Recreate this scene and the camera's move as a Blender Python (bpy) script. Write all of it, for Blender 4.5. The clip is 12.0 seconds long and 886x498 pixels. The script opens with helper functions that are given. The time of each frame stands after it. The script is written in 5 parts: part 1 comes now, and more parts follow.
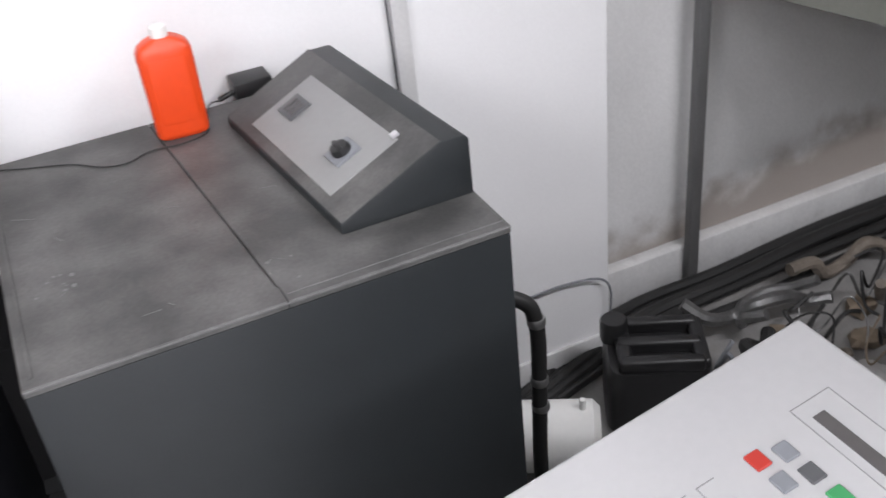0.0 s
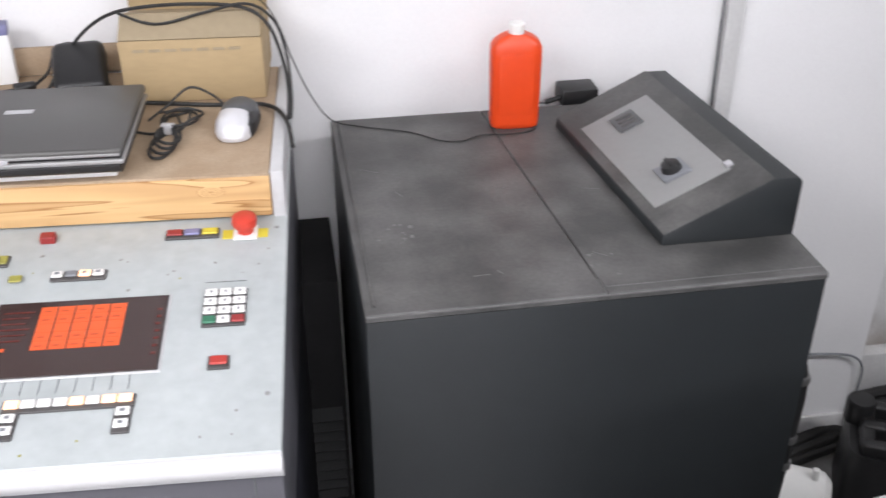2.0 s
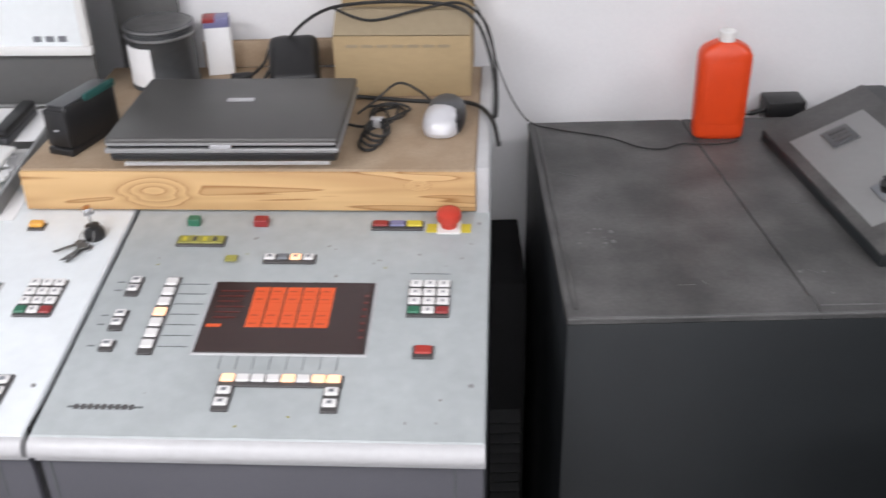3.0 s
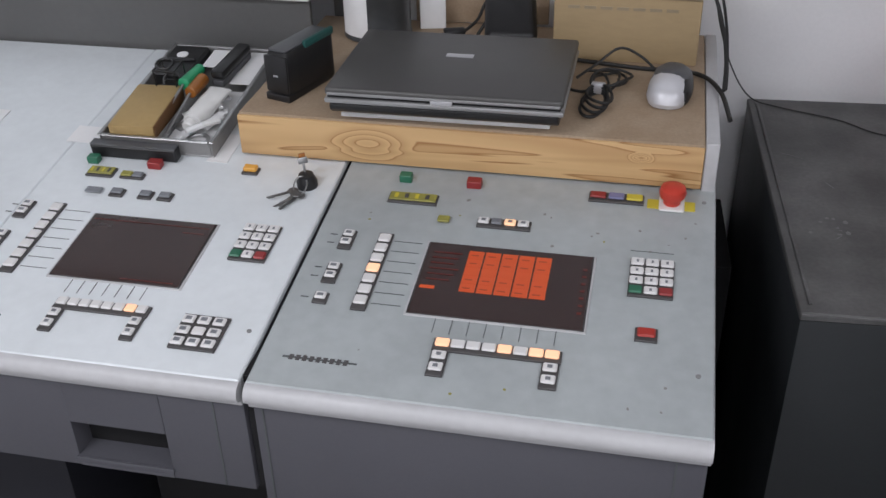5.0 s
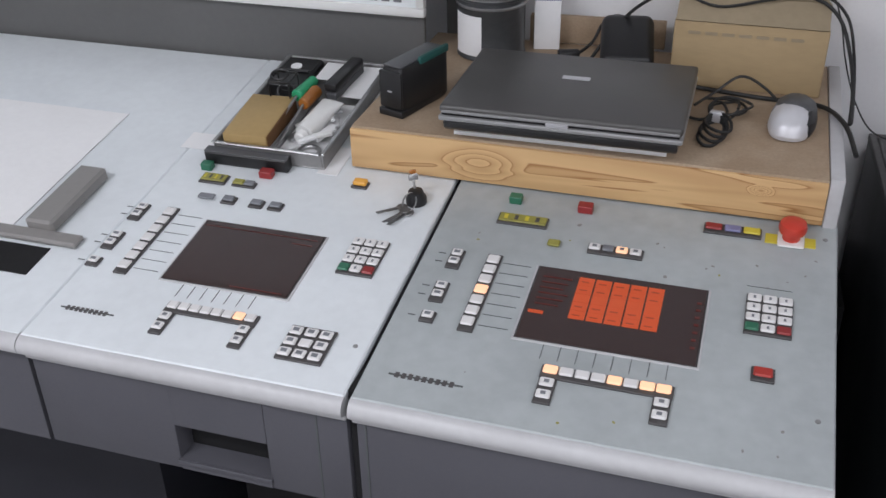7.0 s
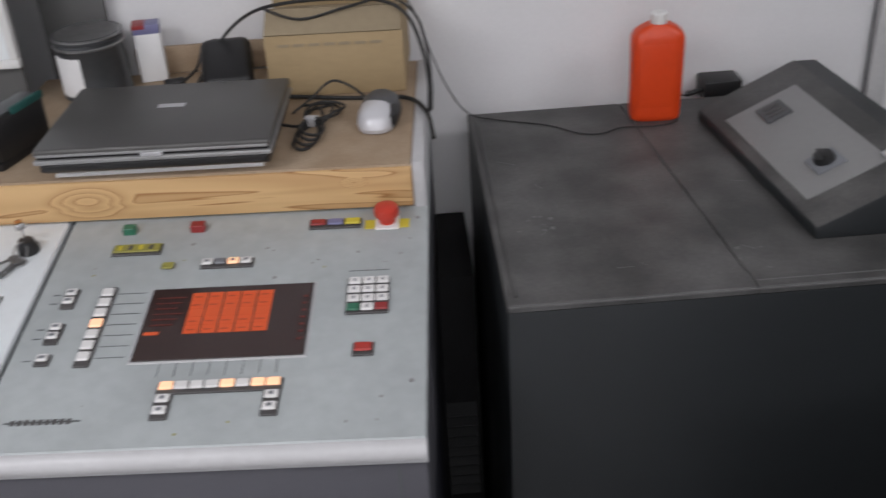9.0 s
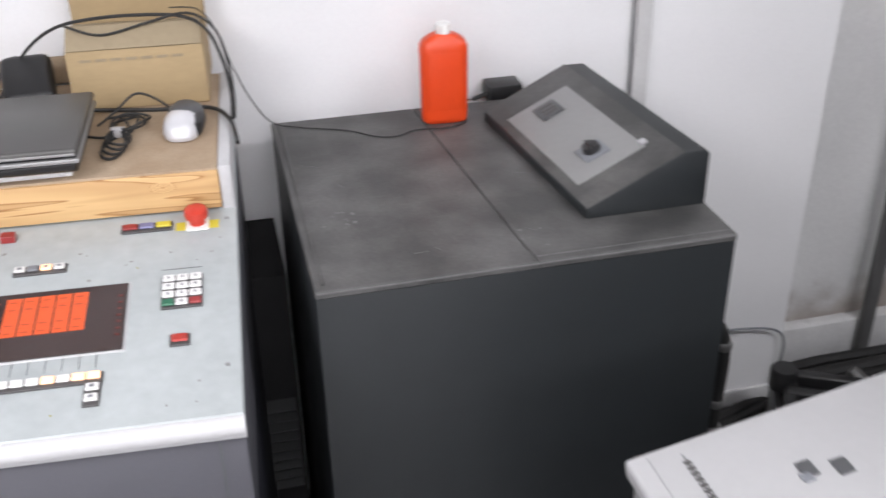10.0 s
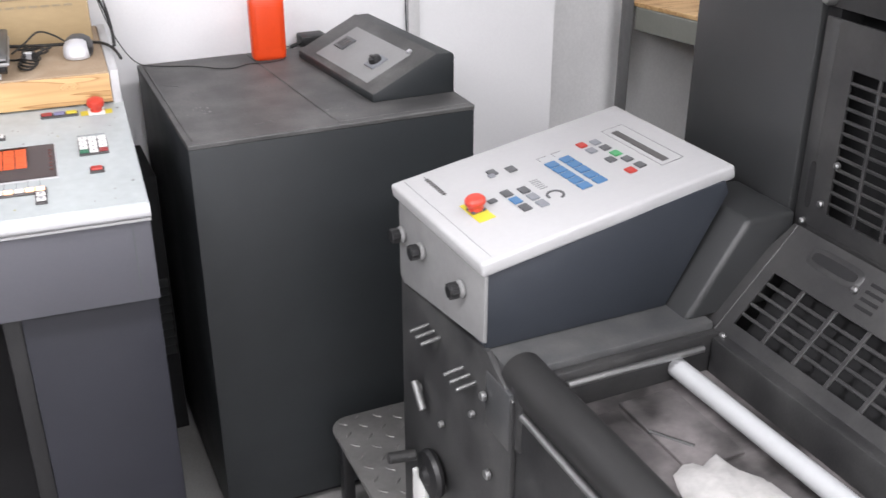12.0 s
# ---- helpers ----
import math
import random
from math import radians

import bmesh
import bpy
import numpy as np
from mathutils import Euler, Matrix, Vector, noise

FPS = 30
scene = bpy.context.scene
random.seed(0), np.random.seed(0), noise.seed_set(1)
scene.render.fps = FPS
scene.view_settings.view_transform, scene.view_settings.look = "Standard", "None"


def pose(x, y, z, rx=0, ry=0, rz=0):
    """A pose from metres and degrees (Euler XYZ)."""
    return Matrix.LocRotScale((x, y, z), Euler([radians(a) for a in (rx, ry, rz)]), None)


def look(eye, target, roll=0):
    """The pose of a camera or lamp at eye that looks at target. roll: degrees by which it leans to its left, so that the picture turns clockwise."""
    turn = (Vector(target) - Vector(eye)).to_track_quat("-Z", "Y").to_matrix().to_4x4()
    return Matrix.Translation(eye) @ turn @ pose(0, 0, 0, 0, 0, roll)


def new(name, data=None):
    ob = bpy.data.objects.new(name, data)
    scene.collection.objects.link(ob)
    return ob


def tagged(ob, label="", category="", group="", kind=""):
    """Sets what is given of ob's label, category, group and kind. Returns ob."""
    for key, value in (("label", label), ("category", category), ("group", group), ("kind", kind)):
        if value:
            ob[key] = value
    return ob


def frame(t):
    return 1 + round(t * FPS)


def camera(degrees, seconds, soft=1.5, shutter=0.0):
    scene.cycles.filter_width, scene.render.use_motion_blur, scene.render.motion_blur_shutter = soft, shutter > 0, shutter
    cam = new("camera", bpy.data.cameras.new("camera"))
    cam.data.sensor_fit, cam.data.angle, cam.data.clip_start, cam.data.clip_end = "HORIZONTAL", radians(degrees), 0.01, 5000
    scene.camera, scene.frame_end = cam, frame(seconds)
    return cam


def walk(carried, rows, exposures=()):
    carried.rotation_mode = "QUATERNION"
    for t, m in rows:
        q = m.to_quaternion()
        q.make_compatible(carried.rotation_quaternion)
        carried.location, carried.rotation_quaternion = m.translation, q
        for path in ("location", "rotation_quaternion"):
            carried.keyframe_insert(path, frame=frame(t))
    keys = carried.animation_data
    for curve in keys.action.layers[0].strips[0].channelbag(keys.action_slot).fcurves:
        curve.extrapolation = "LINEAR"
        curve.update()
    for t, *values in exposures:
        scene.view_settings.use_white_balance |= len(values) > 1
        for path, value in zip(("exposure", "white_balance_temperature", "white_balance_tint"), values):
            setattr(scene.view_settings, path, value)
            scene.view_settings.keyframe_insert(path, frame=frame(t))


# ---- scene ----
cam = camera(47.0, 12.0, 1.5, 0.4)
EXPOSURES = [(0.0, 0.67, 6450, 10), (0.5, 0.67, 6450, 10), (1.0, 0.65, 6450, 10), (1.5, 0.63, 6450, 10), (2.0, 0.51, 6450, 10), (2.5, 0.21, 6450, 10), (3.0, 0.01, 6450, 10), (3.5, -0.34, 6450, 10), (5.5, -0.72, 6250, 10), (6.0, -0.70, 6250, 10), (6.5, -0.59, 6250, 10), (8.5, -0.97, 6200, 10), (9.0, -0.65, 6450, 10), (9.5, -0.03, 6450, 10), (10.0, 0.38, 6450, 10), (10.5, 0.38, 6450, 10), (11.0, 0.39, 6450, 10), (11.5, 0.49, 6500, 10), (12.0, 0.60, 6500, 10)]
PATH = [
    (0, (0.133, -1.087, 1.776), (0.747, 0.454, 0.675), -6.5),
    (0.5, (0.062, -1.191, 1.795), (0.601, 0.412, 0.745), -4.4),
    (1, (0.023, -1.227, 1.797), (0.545, 0.375, 0.739), -2.6),
    (1.5, (-0.022, -1.177, 1.786), (0.383, 0.486, 0.770), -2.2),
    (2, (-0.082, -1.135, 1.788), (0.198, 0.547, 0.763), -0.1),
    (2.5, (-0.125, -1.118, 1.769), (0.009, 0.596, 0.767), -0.6),
    (3, (-0.158, -1.132, 1.773), (-0.167, 0.586, 0.770), -1.5),
    (3.5, (-0.271, -1.097, 1.757), (-0.430, 0.584, 0.703), 0.7),
    (3.7, (-0.289, -1.087, 1.758), (-0.490, 0.580, 0.690), 0.5),
    (5.3, (-0.261, -1.086, 1.752), (-0.532, 0.579, 0.696), -1.4),
    (5.5, (-0.241, -1.087, 1.751), (-0.496, 0.587, 0.705), -1.7),
    (6, (-0.235, -1.093, 1.764), (-0.385, 0.591, 0.715), 0.1),
    (6.5, (-0.312, -1.077, 1.746), (-0.647, 0.592, 0.714), -0.3),
    (6.7, (-0.320, -1.076, 1.753), (-0.750, 0.570, 0.721), -1.0),
    (8.3, (-0.215, -1.091, 1.752), (-0.446, 0.601, 0.729), -3.8),
    (8.5, (-0.186, -1.106, 1.756), (-0.339, 0.593, 0.730), -3.7),
    (9, (-0.114, -1.132, 1.764), (-0.064, 0.582, 0.755), -3.6),
    (9.5, (-0.070, -1.152, 1.779), (0.170, 0.537, 0.754), -1.4),
    (10, (-0.108, -1.263, 1.786), (0.292, 0.419, 0.800), -1.0),
    (10.5, (-0.097, -1.502, 1.747), (0.576, 0.126, 0.808), -0.2),
    (11, (-0.097, -1.816, 1.747), (0.649, -0.208, 0.844), -0.8),
    (11.5, (-0.196, -1.992, 1.749), (0.530, -0.379, 0.837), -0.3),
    (12, (-0.332, -2.067, 1.758), (0.395, -0.439, 0.876), 0.0),
]
walk(cam, [(t, look(eye, target, roll)) for t, eye, target, roll in PATH], EXPOSURES)

# ---------- light ----------
world = bpy.data.worlds.new("world")
scene.world = world
world.use_nodes = True
world.node_tree.nodes["Background"].inputs[0].default_value = (0.9, 0.95, 1.0, 1)
world.node_tree.nodes["Background"].inputs[1].default_value = 0.15


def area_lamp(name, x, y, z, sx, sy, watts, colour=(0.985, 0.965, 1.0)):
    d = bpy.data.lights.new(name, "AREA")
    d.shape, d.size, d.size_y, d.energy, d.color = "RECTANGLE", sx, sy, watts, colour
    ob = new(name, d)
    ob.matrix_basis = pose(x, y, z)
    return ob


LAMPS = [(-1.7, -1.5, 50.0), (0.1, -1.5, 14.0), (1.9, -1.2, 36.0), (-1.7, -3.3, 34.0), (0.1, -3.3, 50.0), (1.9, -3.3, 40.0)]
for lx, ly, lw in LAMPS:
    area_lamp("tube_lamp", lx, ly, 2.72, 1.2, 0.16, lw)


# ---------- materials ----------
def material(name, colour, rough=0.5, metal=0.0, vary=0.12, scale=6.0, fine=90.0, bump=0.05, other=None, coat=0.0, stretch=None, dirt=0.0):
    """A painted or raw surface: broad stains, fine grain, uneven gloss and slight relief."""
    m = bpy.data.materials.new(name)
    m.use_nodes = True
    n, l = m.node_tree.nodes, m.node_tree.links
    b = n["Principled BSDF"]
    b.inputs["Metallic"].default_value = metal
    b.inputs["Coat Weight"].default_value = coat
    tc = n.new("ShaderNodeTexCoord")
    mp = n.new("ShaderNodeMapping")
    if stretch:
        mp.inputs["Scale"].default_value = stretch
    l.new(tc.outputs["Object"], mp.inputs[0])
    broad, grain = n.new("ShaderNodeTexNoise"), n.new("ShaderNodeTexNoise")
    broad.inputs["Scale"].default_value, grain.inputs["Scale"].default_value = scale, fine
    broad.inputs["Detail"].default_value, grain.inputs["Detail"].default_value = 6, 3
    l.new(mp.outputs[0], broad.inputs["Vector"])
    l.new(mp.outputs[0], grain.inputs["Vector"])
    c1 = (*colour, 1)
    c2 = (*(other or [min(1, c * (1 - 2.2 * vary)) for c in colour]), 1)
    ramp = n.new("ShaderNodeValToRGB")
    ramp.color_ramp.elements[0].position, ramp.color_ramp.elements[1].position = 0.36, 0.66
    l.new(broad.outputs["Fac"], ramp.inputs[0])
    mix = n.new("ShaderNodeMix")
    mix.data_type = "RGBA"
    mix.inputs["A"].default_value, mix.inputs["B"].default_value = c1, c2
    s = n.new("ShaderNodeMath")
    s.operation = "MULTIPLY"
    s.inputs[1].default_value = 0.55 if other is None else 1.0
    l.new(ramp.outputs[0], s.inputs[0])
    l.new(s.outputs[0], mix.inputs["Factor"])
    g = n.new("ShaderNodeMix")
    g.data_type, g.blend_type = "RGBA", "MULTIPLY"
    g.inputs["Factor"].default_value = min(1.0, vary * 2.0)
    l.new(mix.outputs["Result"], g.inputs["A"])
    gr = n.new("ShaderNodeValToRGB")
    gr.color_ramp.elements[0].position, gr.color_ramp.elements[1].position = 0.3, 0.7
    gr.color_ramp.elements[0].color, gr.color_ramp.elements[1].color = (0.55, 0.55, 0.55, 1), (1, 1, 1, 1)
    l.new(grain.outputs["Fac"], gr.inputs[0])
    l.new(gr.outputs[0], g.inputs["B"])
    out = g.outputs["Result"]
    if dirt:
        spots = n.new("ShaderNodeTexNoise")
        spots.inputs["Scale"].default_value, spots.inputs["Detail"].default_value = 11.0, 8
        l.new(tc.outputs["Object"], spots.inputs["Vector"])
        sr = n.new("ShaderNodeValToRGB")
        sr.color_ramp.elements[0].position, sr.color_ramp.elements[1].position = 0.58, 0.8
        l.new(spots.outputs["Fac"], sr.inputs[0])
        sm = n.new("ShaderNodeMath")
        sm.operation = "MULTIPLY"
        sm.inputs[1].default_value = dirt
        l.new(sr.outputs[0], sm.inputs[0])
        dm = n.new("ShaderNodeMix")
        dm.data_type = "RGBA"
        dm.inputs["B"].default_value = (0.16, 0.15, 0.14, 1)
        l.new(sm.outputs[0], dm.inputs["Factor"])
        l.new(out, dm.inputs["A"])
        out = dm.outputs["Result"]
    l.new(out, b.inputs["Base Color"])
    rr = n.new("ShaderNodeMapRange")
    rr.inputs["To Min"].default_value, rr.inputs["To Max"].default_value = max(0.02, rough - 0.1), min(1, rough + 0.12)
    l.new(broad.outputs["Fac"], rr.inputs["Value"])
    l.new(rr.outputs[0], b.inputs["Roughness"])
    if bump:
        bp = n.new("ShaderNodeBump")
        bp.inputs["Strength"].default_value, bp.inputs["Distance"].default_value = bump, 0.003
        l.new(grain.outputs["Fac"], bp.inputs["Height"])
        l.new(bp.outputs[0], b.inputs["Normal"])
    return m


def pine(name, light=(0.64, 0.42, 0.20), dark=(0.34, 0.165, 0.055)):
    m = material(name, light, 0.5, vary=0.06, scale=3, fine=120, bump=0.03)
    n, l = m.node_tree.nodes, m.node_tree.links
    b = n["Principled BSDF"]
    tc = n.new("ShaderNodeTexCoord")
    mp = n.new("ShaderNodeMapping")
    mp.inputs["Scale"].default_value = (0.55, 5.0, 9.0)
    l.new(tc.outputs["Object"], mp.inputs[0])
    nz = n.new("ShaderNodeTexNoise")
    nz.inputs["Scale"].default_value, nz.inputs["Detail"].default_value, nz.inputs["Distortion"].default_value = 2.6, 2, 0.6
    l.new(mp.outputs[0], nz.inputs["Vector"])
    mul = n.new("ShaderNodeMath")
    mul.operation = "MULTIPLY"
    mul.inputs[1].default_value = 6.0
    l.new(nz.outputs["Fac"], mul.inputs[0])
    total = mul.outputs[0]
    for kx, kz, reach in ((-0.60, 1.078, 0.034), (-0.20, 1.09, 0.010)):
        squeeze = n.new("ShaderNodeVectorMath")
        squeeze.operation = "MULTIPLY"
        squeeze.inputs[1].default_value = (0.42, 0.0, 1.0)
        l.new(tc.outputs["Object"], squeeze.inputs[0])
        far = n.new("ShaderNodeVectorMath")
        far.operation = "DISTANCE"
        far.inputs[1].default_value = (kx * 0.42, 0.0, kz)
        l.new(squeeze.outputs[0], far.inputs[0])
        mr = n.new("ShaderNodeMapRange")
        mr.interpolation_type = "SMOOTHSTEP"
        mr.inputs["From Min"].default_value, mr.inputs["From Max"].default_value = 0.0, reach
        mr.inputs["To Min"].default_value, mr.inputs["To Max"].default_value = 3.4, 0.0
        l.new(far.outputs["Value"], mr.inputs["Value"])
        add = n.new("ShaderNodeMath")
        l.new(total, add.inputs[0])
        l.new(mr.outputs[0], add.inputs[1])
        total = add.outputs[0]
    fr = n.new("ShaderNodeMath")
    fr.operation = "FRACT"
    l.new(total, fr.inputs[0])
    ramp = n.new("ShaderNodeValToRGB")
    e = ramp.color_ramp.elements
    e[0].position, e[1].position = 0.0, 0.9
    e[0].color, e[1].color = (*light, 1), (*light, 1)
    k = ramp.color_ramp.elements.new(0.72)
    k.color = (*[0.6 * a + 0.4 * c for a, c in zip(light, dark)], 1)
    k = ramp.color_ramp.elements.new(0.84)
    k.color = (*dark, 1)
    l.new(fr.outputs[0], ramp.inputs[0])
    l.new(ramp.outputs[0], b.inputs["Base Color"])
    return m


def damp(m):
    """A ragged brown damp stain that climbs the plaster from the skirting and rises to the east."""
    n, l = m.node_tree.nodes, m.node_tree.links
    b = n["Principled BSDF"]
    old = b.inputs["Base Color"].links[0].from_socket
    tc, sep, nz = n.new("ShaderNodeTexCoord"), n.new("ShaderNodeSeparateXYZ"), n.new("ShaderNodeTexNoise")
    nz.inputs["Scale"].default_value, nz.inputs["Detail"].default_value = 9.0, 8
    l.new(tc.outputs["Object"], sep.inputs[0])
    l.new(tc.outputs["Object"], nz.inputs["Vector"])
    rise = n.new("ShaderNodeMapRange")
    rise.inputs["From Min"].default_value, rise.inputs["From Max"].default_value = 1.55, 2.3
    rise.inputs["To Min"].default_value, rise.inputs["To Max"].default_value = 0.03, 0.17
    l.new(sep.outputs["X"], rise.inputs["Value"])
    rag = n.new("ShaderNodeMath")
    rag.operation = "MULTIPLY_ADD"
    rag.inputs[1].default_value = 0.26
    l.new(nz.outputs["Fac"], rag.inputs[0])
    l.new(rise.outputs[0], rag.inputs[2])
    gap = n.new("ShaderNodeMath")
    gap.operation = "SUBTRACT"
    l.new(sep.outputs["Z"], gap.inputs[0])
    l.new(rag.outputs[0], gap.inputs[1])
    edge = n.new("ShaderNodeMapRange")
    edge.interpolation_type = "SMOOTHSTEP"
    edge.inputs["From Min"].default_value, edge.inputs["From Max"].default_value = -0.06, 0.07
    edge.inputs["To Min"].default_value, edge.inputs["To Max"].default_value = 0.8, 0.0
    l.new(gap.outputs[0], edge.inputs["Value"])
    mix = n.new("ShaderNodeMix")
    mix.data_type = "RGBA"
    mix.inputs["B"].default_value = (0.27, 0.225, 0.19, 1)
    l.new(edge.outputs[0], mix.inputs["Factor"])
    l.new(old, mix.inputs["A"])
    l.new(mix.outputs["Result"], b.inputs["Base Color"])


def glowing(name, colour, strength):
    m = bpy.data.materials.new(name)
    m.use_nodes = True
    b = m.node_tree.nodes["Principled BSDF"]
    b.inputs["Base Color"].default_value = (*[c * 0.6 for c in colour], 1)
    b.inputs["Emission Color"].default_value = (*colour, 1)
    b.inputs["Emission Strength"].default_value = strength
    b.inputs["Roughness"].default_value = 0.35
    return m


M_WALL = material("wall paint", (0.83, 0.83, 0.84), 0.6, vary=0.03, scale=2.0, fine=160, bump=0.04)
M_WALLG = material("bare plaster", (0.66, 0.66, 0.66), 0.75, vary=0.08, scale=3.0, fine=120, bump=0.15)
M_NICHE = material("damp bare plaster", (0.78, 0.78, 0.78), 0.75, vary=0.08, scale=3.0, fine=120, bump=0.15)
damp(M_NICHE)
M_SKIRT = material("skirting paint", (0.70, 0.70, 0.70), 0.6, vary=0.1, scale=8, dirt=0.4)
M_FLOOR = material("concrete floor", (0.27, 0.265, 0.26), 0.6, vary=0.12, scale=5, fine=140, bump=0.1, dirt=0.5)
M_CEIL = material("ceiling paint", (0.75, 0.75, 0.75), 0.7, vary=0.04)
# One lacquer: sides toned darker, tops paler for dust and overhead light.
M_CAB = material("shaded dark grey lacquer", (0.020, 0.0232, 0.0252), 0.46, vary=0.10, scale=7, fine=260, bump=0.06)
M_CABTOP = material("dusty grey lacquer with top light", (0.050, 0.050, 0.0495), 0.55, vary=0.24, scale=9, fine=150, bump=0.09, other=(0.118, 0.116, 0.114))
M_EDGE = material("pale edge and scuff grey", (0.16, 0.16, 0.16), 0.4, vary=0.2, scale=30)
M_PLATE = material("grey plastic plate", (0.25, 0.25, 0.25), 0.45, vary=0.05)
M_BLACK = material("black plastic", (0.015, 0.015, 0.016), 0.4, vary=0.1)
M_RUBBER = material("black rubber", (0.018, 0.018, 0.018), 0.55, vary=0.1)
# Black for dark parts, and for shade painted into gaps and recesses.
M_DARK = material("black paint and gap shade", (0.022, 0.022, 0.023), 0.7, vary=0.1)
# Same foil twice: right toned down, left and desk paled for glare.
M_PANEL = material("worn panel foil toned down", (0.445, 0.48, 0.485), 0.42, vary=0.11, scale=5, fine=45, bump=0.02, dirt=0.22)
M_PANEL2 = material("panel foil paled with glare", (0.76, 0.80, 0.82), 0.42, vary=0.05, scale=6, fine=60, bump=0.02, dirt=0.05)
M_ROLL = material("console edge profile", (0.53, 0.53, 0.54), 0.4, vary=0.06, dirt=0.12)
M_FASCIA = material("blue grey sheet metal", (0.092, 0.092, 0.106), 0.5, vary=0.05, scale=5, fine=200)
M_BASE = material("dark blue sheet metal", (0.020, 0.021, 0.029), 0.5, vary=0.08, scale=4, fine=200)
M_KEY = material("white key cap", (0.78, 0.77, 0.76), 0.4, vary=0.05)
M_KEYG = material("grey key cap", (0.20, 0.21, 0.23), 0.45, vary=0.05)
M_KEYDG = material("dark grey key cap", (0.085, 0.087, 0.092), 0.45, vary=0.05)
M_KEYGREEN = material("green key cap", (0.03, 0.16, 0.09), 0.4, vary=0.05)
M_GREEN2 = material("bright green key cap", (0.05, 0.27, 0.10), 0.4, vary=0.05)
M_KEYRED = material("red key cap", (0.30, 0.03, 0.03), 0.4, vary=0.05)
M_RED2 = material("bright red key cap", (0.42, 0.035, 0.025), 0.4, vary=0.05)
M_BLUE = material("blue key cap", (0.055, 0.155, 0.31), 0.4, vary=0.05)
M_LILAC = material("lilac key cap", (0.20, 0.20, 0.36), 0.4, vary=0.05)
M_YELLOW = material("yellow label", (0.62, 0.52, 0.05), 0.5, vary=0.05)
M_OLIVE = material("olive yellow label", (0.36, 0.34, 0.08), 0.5, vary=0.15, scale=60)
M_ORANGE = material("orange key cap", (0.80, 0.40, 0.06), 0.4, vary=0.05)
M_GLOWKEY = glowing("lit key cap", (1.0, 0.60, 0.36), 1.25)
M_BEZEL = material("printed key surround", (0.085, 0.08, 0.08), 0.5, vary=0.1)
M_PRINT = material("dark printed line", (0.10, 0.11, 0.11), 0.5, vary=0.1)
M_SCREEN = material("smoked display glass", (0.040, 0.022, 0.020), 0.12, vary=0.05, scale=3, bump=0.0)
M_SCREENRIM = material("display rim", (0.04, 0.035, 0.035), 0.4)
M_GLOW = glowing("orange display light", (0.80, 0.115, 0.03), 0.33)
M_GLOWDIM = glowing("dim display light", (0.16, 0.016, 0.008), 0.10)
M_ESTOP = material("red mushroom button", (0.55, 0.05, 0.03), 0.35, vary=0.05)
M_BOTTLE = material("orange red plastic bottle", (0.72, 0.060, 0.008), 0.38, vary=0.04, scale=4, bump=0.01)
M_CAP = material("white plastic cap", (0.8, 0.8, 0.78), 0.4, vary=0.03)
M_PINE = pine("pine board")
M_CHIP = material("chipboard", (0.36, 0.26, 0.17), 0.7, vary=0.16, scale=14, fine=240, bump=0.12, other=(0.43, 0.33, 0.23))
M_CARD = material("brown cardboard", (0.42, 0.31, 0.17), 0.75, vary=0.07, scale=5, fine=60, bump=0.05, stretch=(1, 1, 3))
M_CARDTOP = material("worn cardboard flap", (0.36, 0.29, 0.19), 0.8, vary=0.1, scale=6)
M_LAPTOP = material("grey laptop lid", (0.10, 0.098, 0.095), 0.42, metal=0.3, vary=0.05, scale=5, fine=300)
M_LAPEDGE = material("silver grey laptop edge", (0.36, 0.36, 0.36), 0.35, metal=0.5, vary=0.05)
M_SILVER = material("silver plastic", (0.55, 0.55, 0.57), 0.28, metal=0.4, vary=0.04)
M_STEEL = material("worn steel", (0.45, 0.45, 0.45), 0.35, metal=0.9, vary=0.15, scale=20)
M_PAPER = material("white paper", (0.86, 0.86, 0.86), 0.7, vary=0.03)
M_CAN = material("grey tin", (0.10, 0.105, 0.11), 0.35, metal=0.5, vary=0.1)
M_TEAL = material("teal plastic", (0.02, 0.10, 0.09), 0.4, vary=0.1)
M_WOODBLK = material("tan wooden block", (0.42, 0.29, 0.12), 0.6, vary=0.08, scale=5)
M_WOODDK = material("brown wood side", (0.16, 0.075, 0.025), 0.6, vary=0.1)
M_TRAY = material("grey metal tray", (0.30, 0.295, 0.29), 0.4, metal=0.4, vary=0.12, scale=12)
M_GREEN3 = material("green plastic handle", (0.03, 0.36, 0.16), 0.35, vary=0.05)
M_AMBER = material("amber plastic handle", (0.36, 0.13, 0.02), 0.35, vary=0.1)
M_PRESS = material("press enamel", (0.030, 0.0315, 0.0325), 0.42, vary=0.08, scale=6, fine=260, bump=0.08)
M_PRESS2 = material("oily press enamel", (0.024, 0.024, 0.025), 0.36, vary=0.2, scale=10, fine=200, bump=0.1, other=(0.055, 0.055, 0.055))
M_GUARD = material("guard enamel", (0.026, 0.026, 0.027), 0.40, vary=0.2, scale=9, fine=120, bump=0.08, other=(0.046, 0.0455, 0.045))
M_PBOX = material("blue grey box enamel", (0.029, 0.034, 0.043), 0.45, vary=0.06, scale=6, fine=240)
M_PWHITE = material("white control top", (0.43, 0.43, 0.435), 0.4, vary=0.03, scale=6, fine=100, dirt=0.06)
M_PEND = material("grey end plate", (0.24, 0.24, 0.24), 0.45, vary=0.08, scale=10, dirt=0.3)
M_GRIME = material("inky trough", (0.035, 0.033, 0.033), 0.35, vary=0.3, scale=11, fine=60, bump=0.2, other=(0.19, 0.175, 0.175))
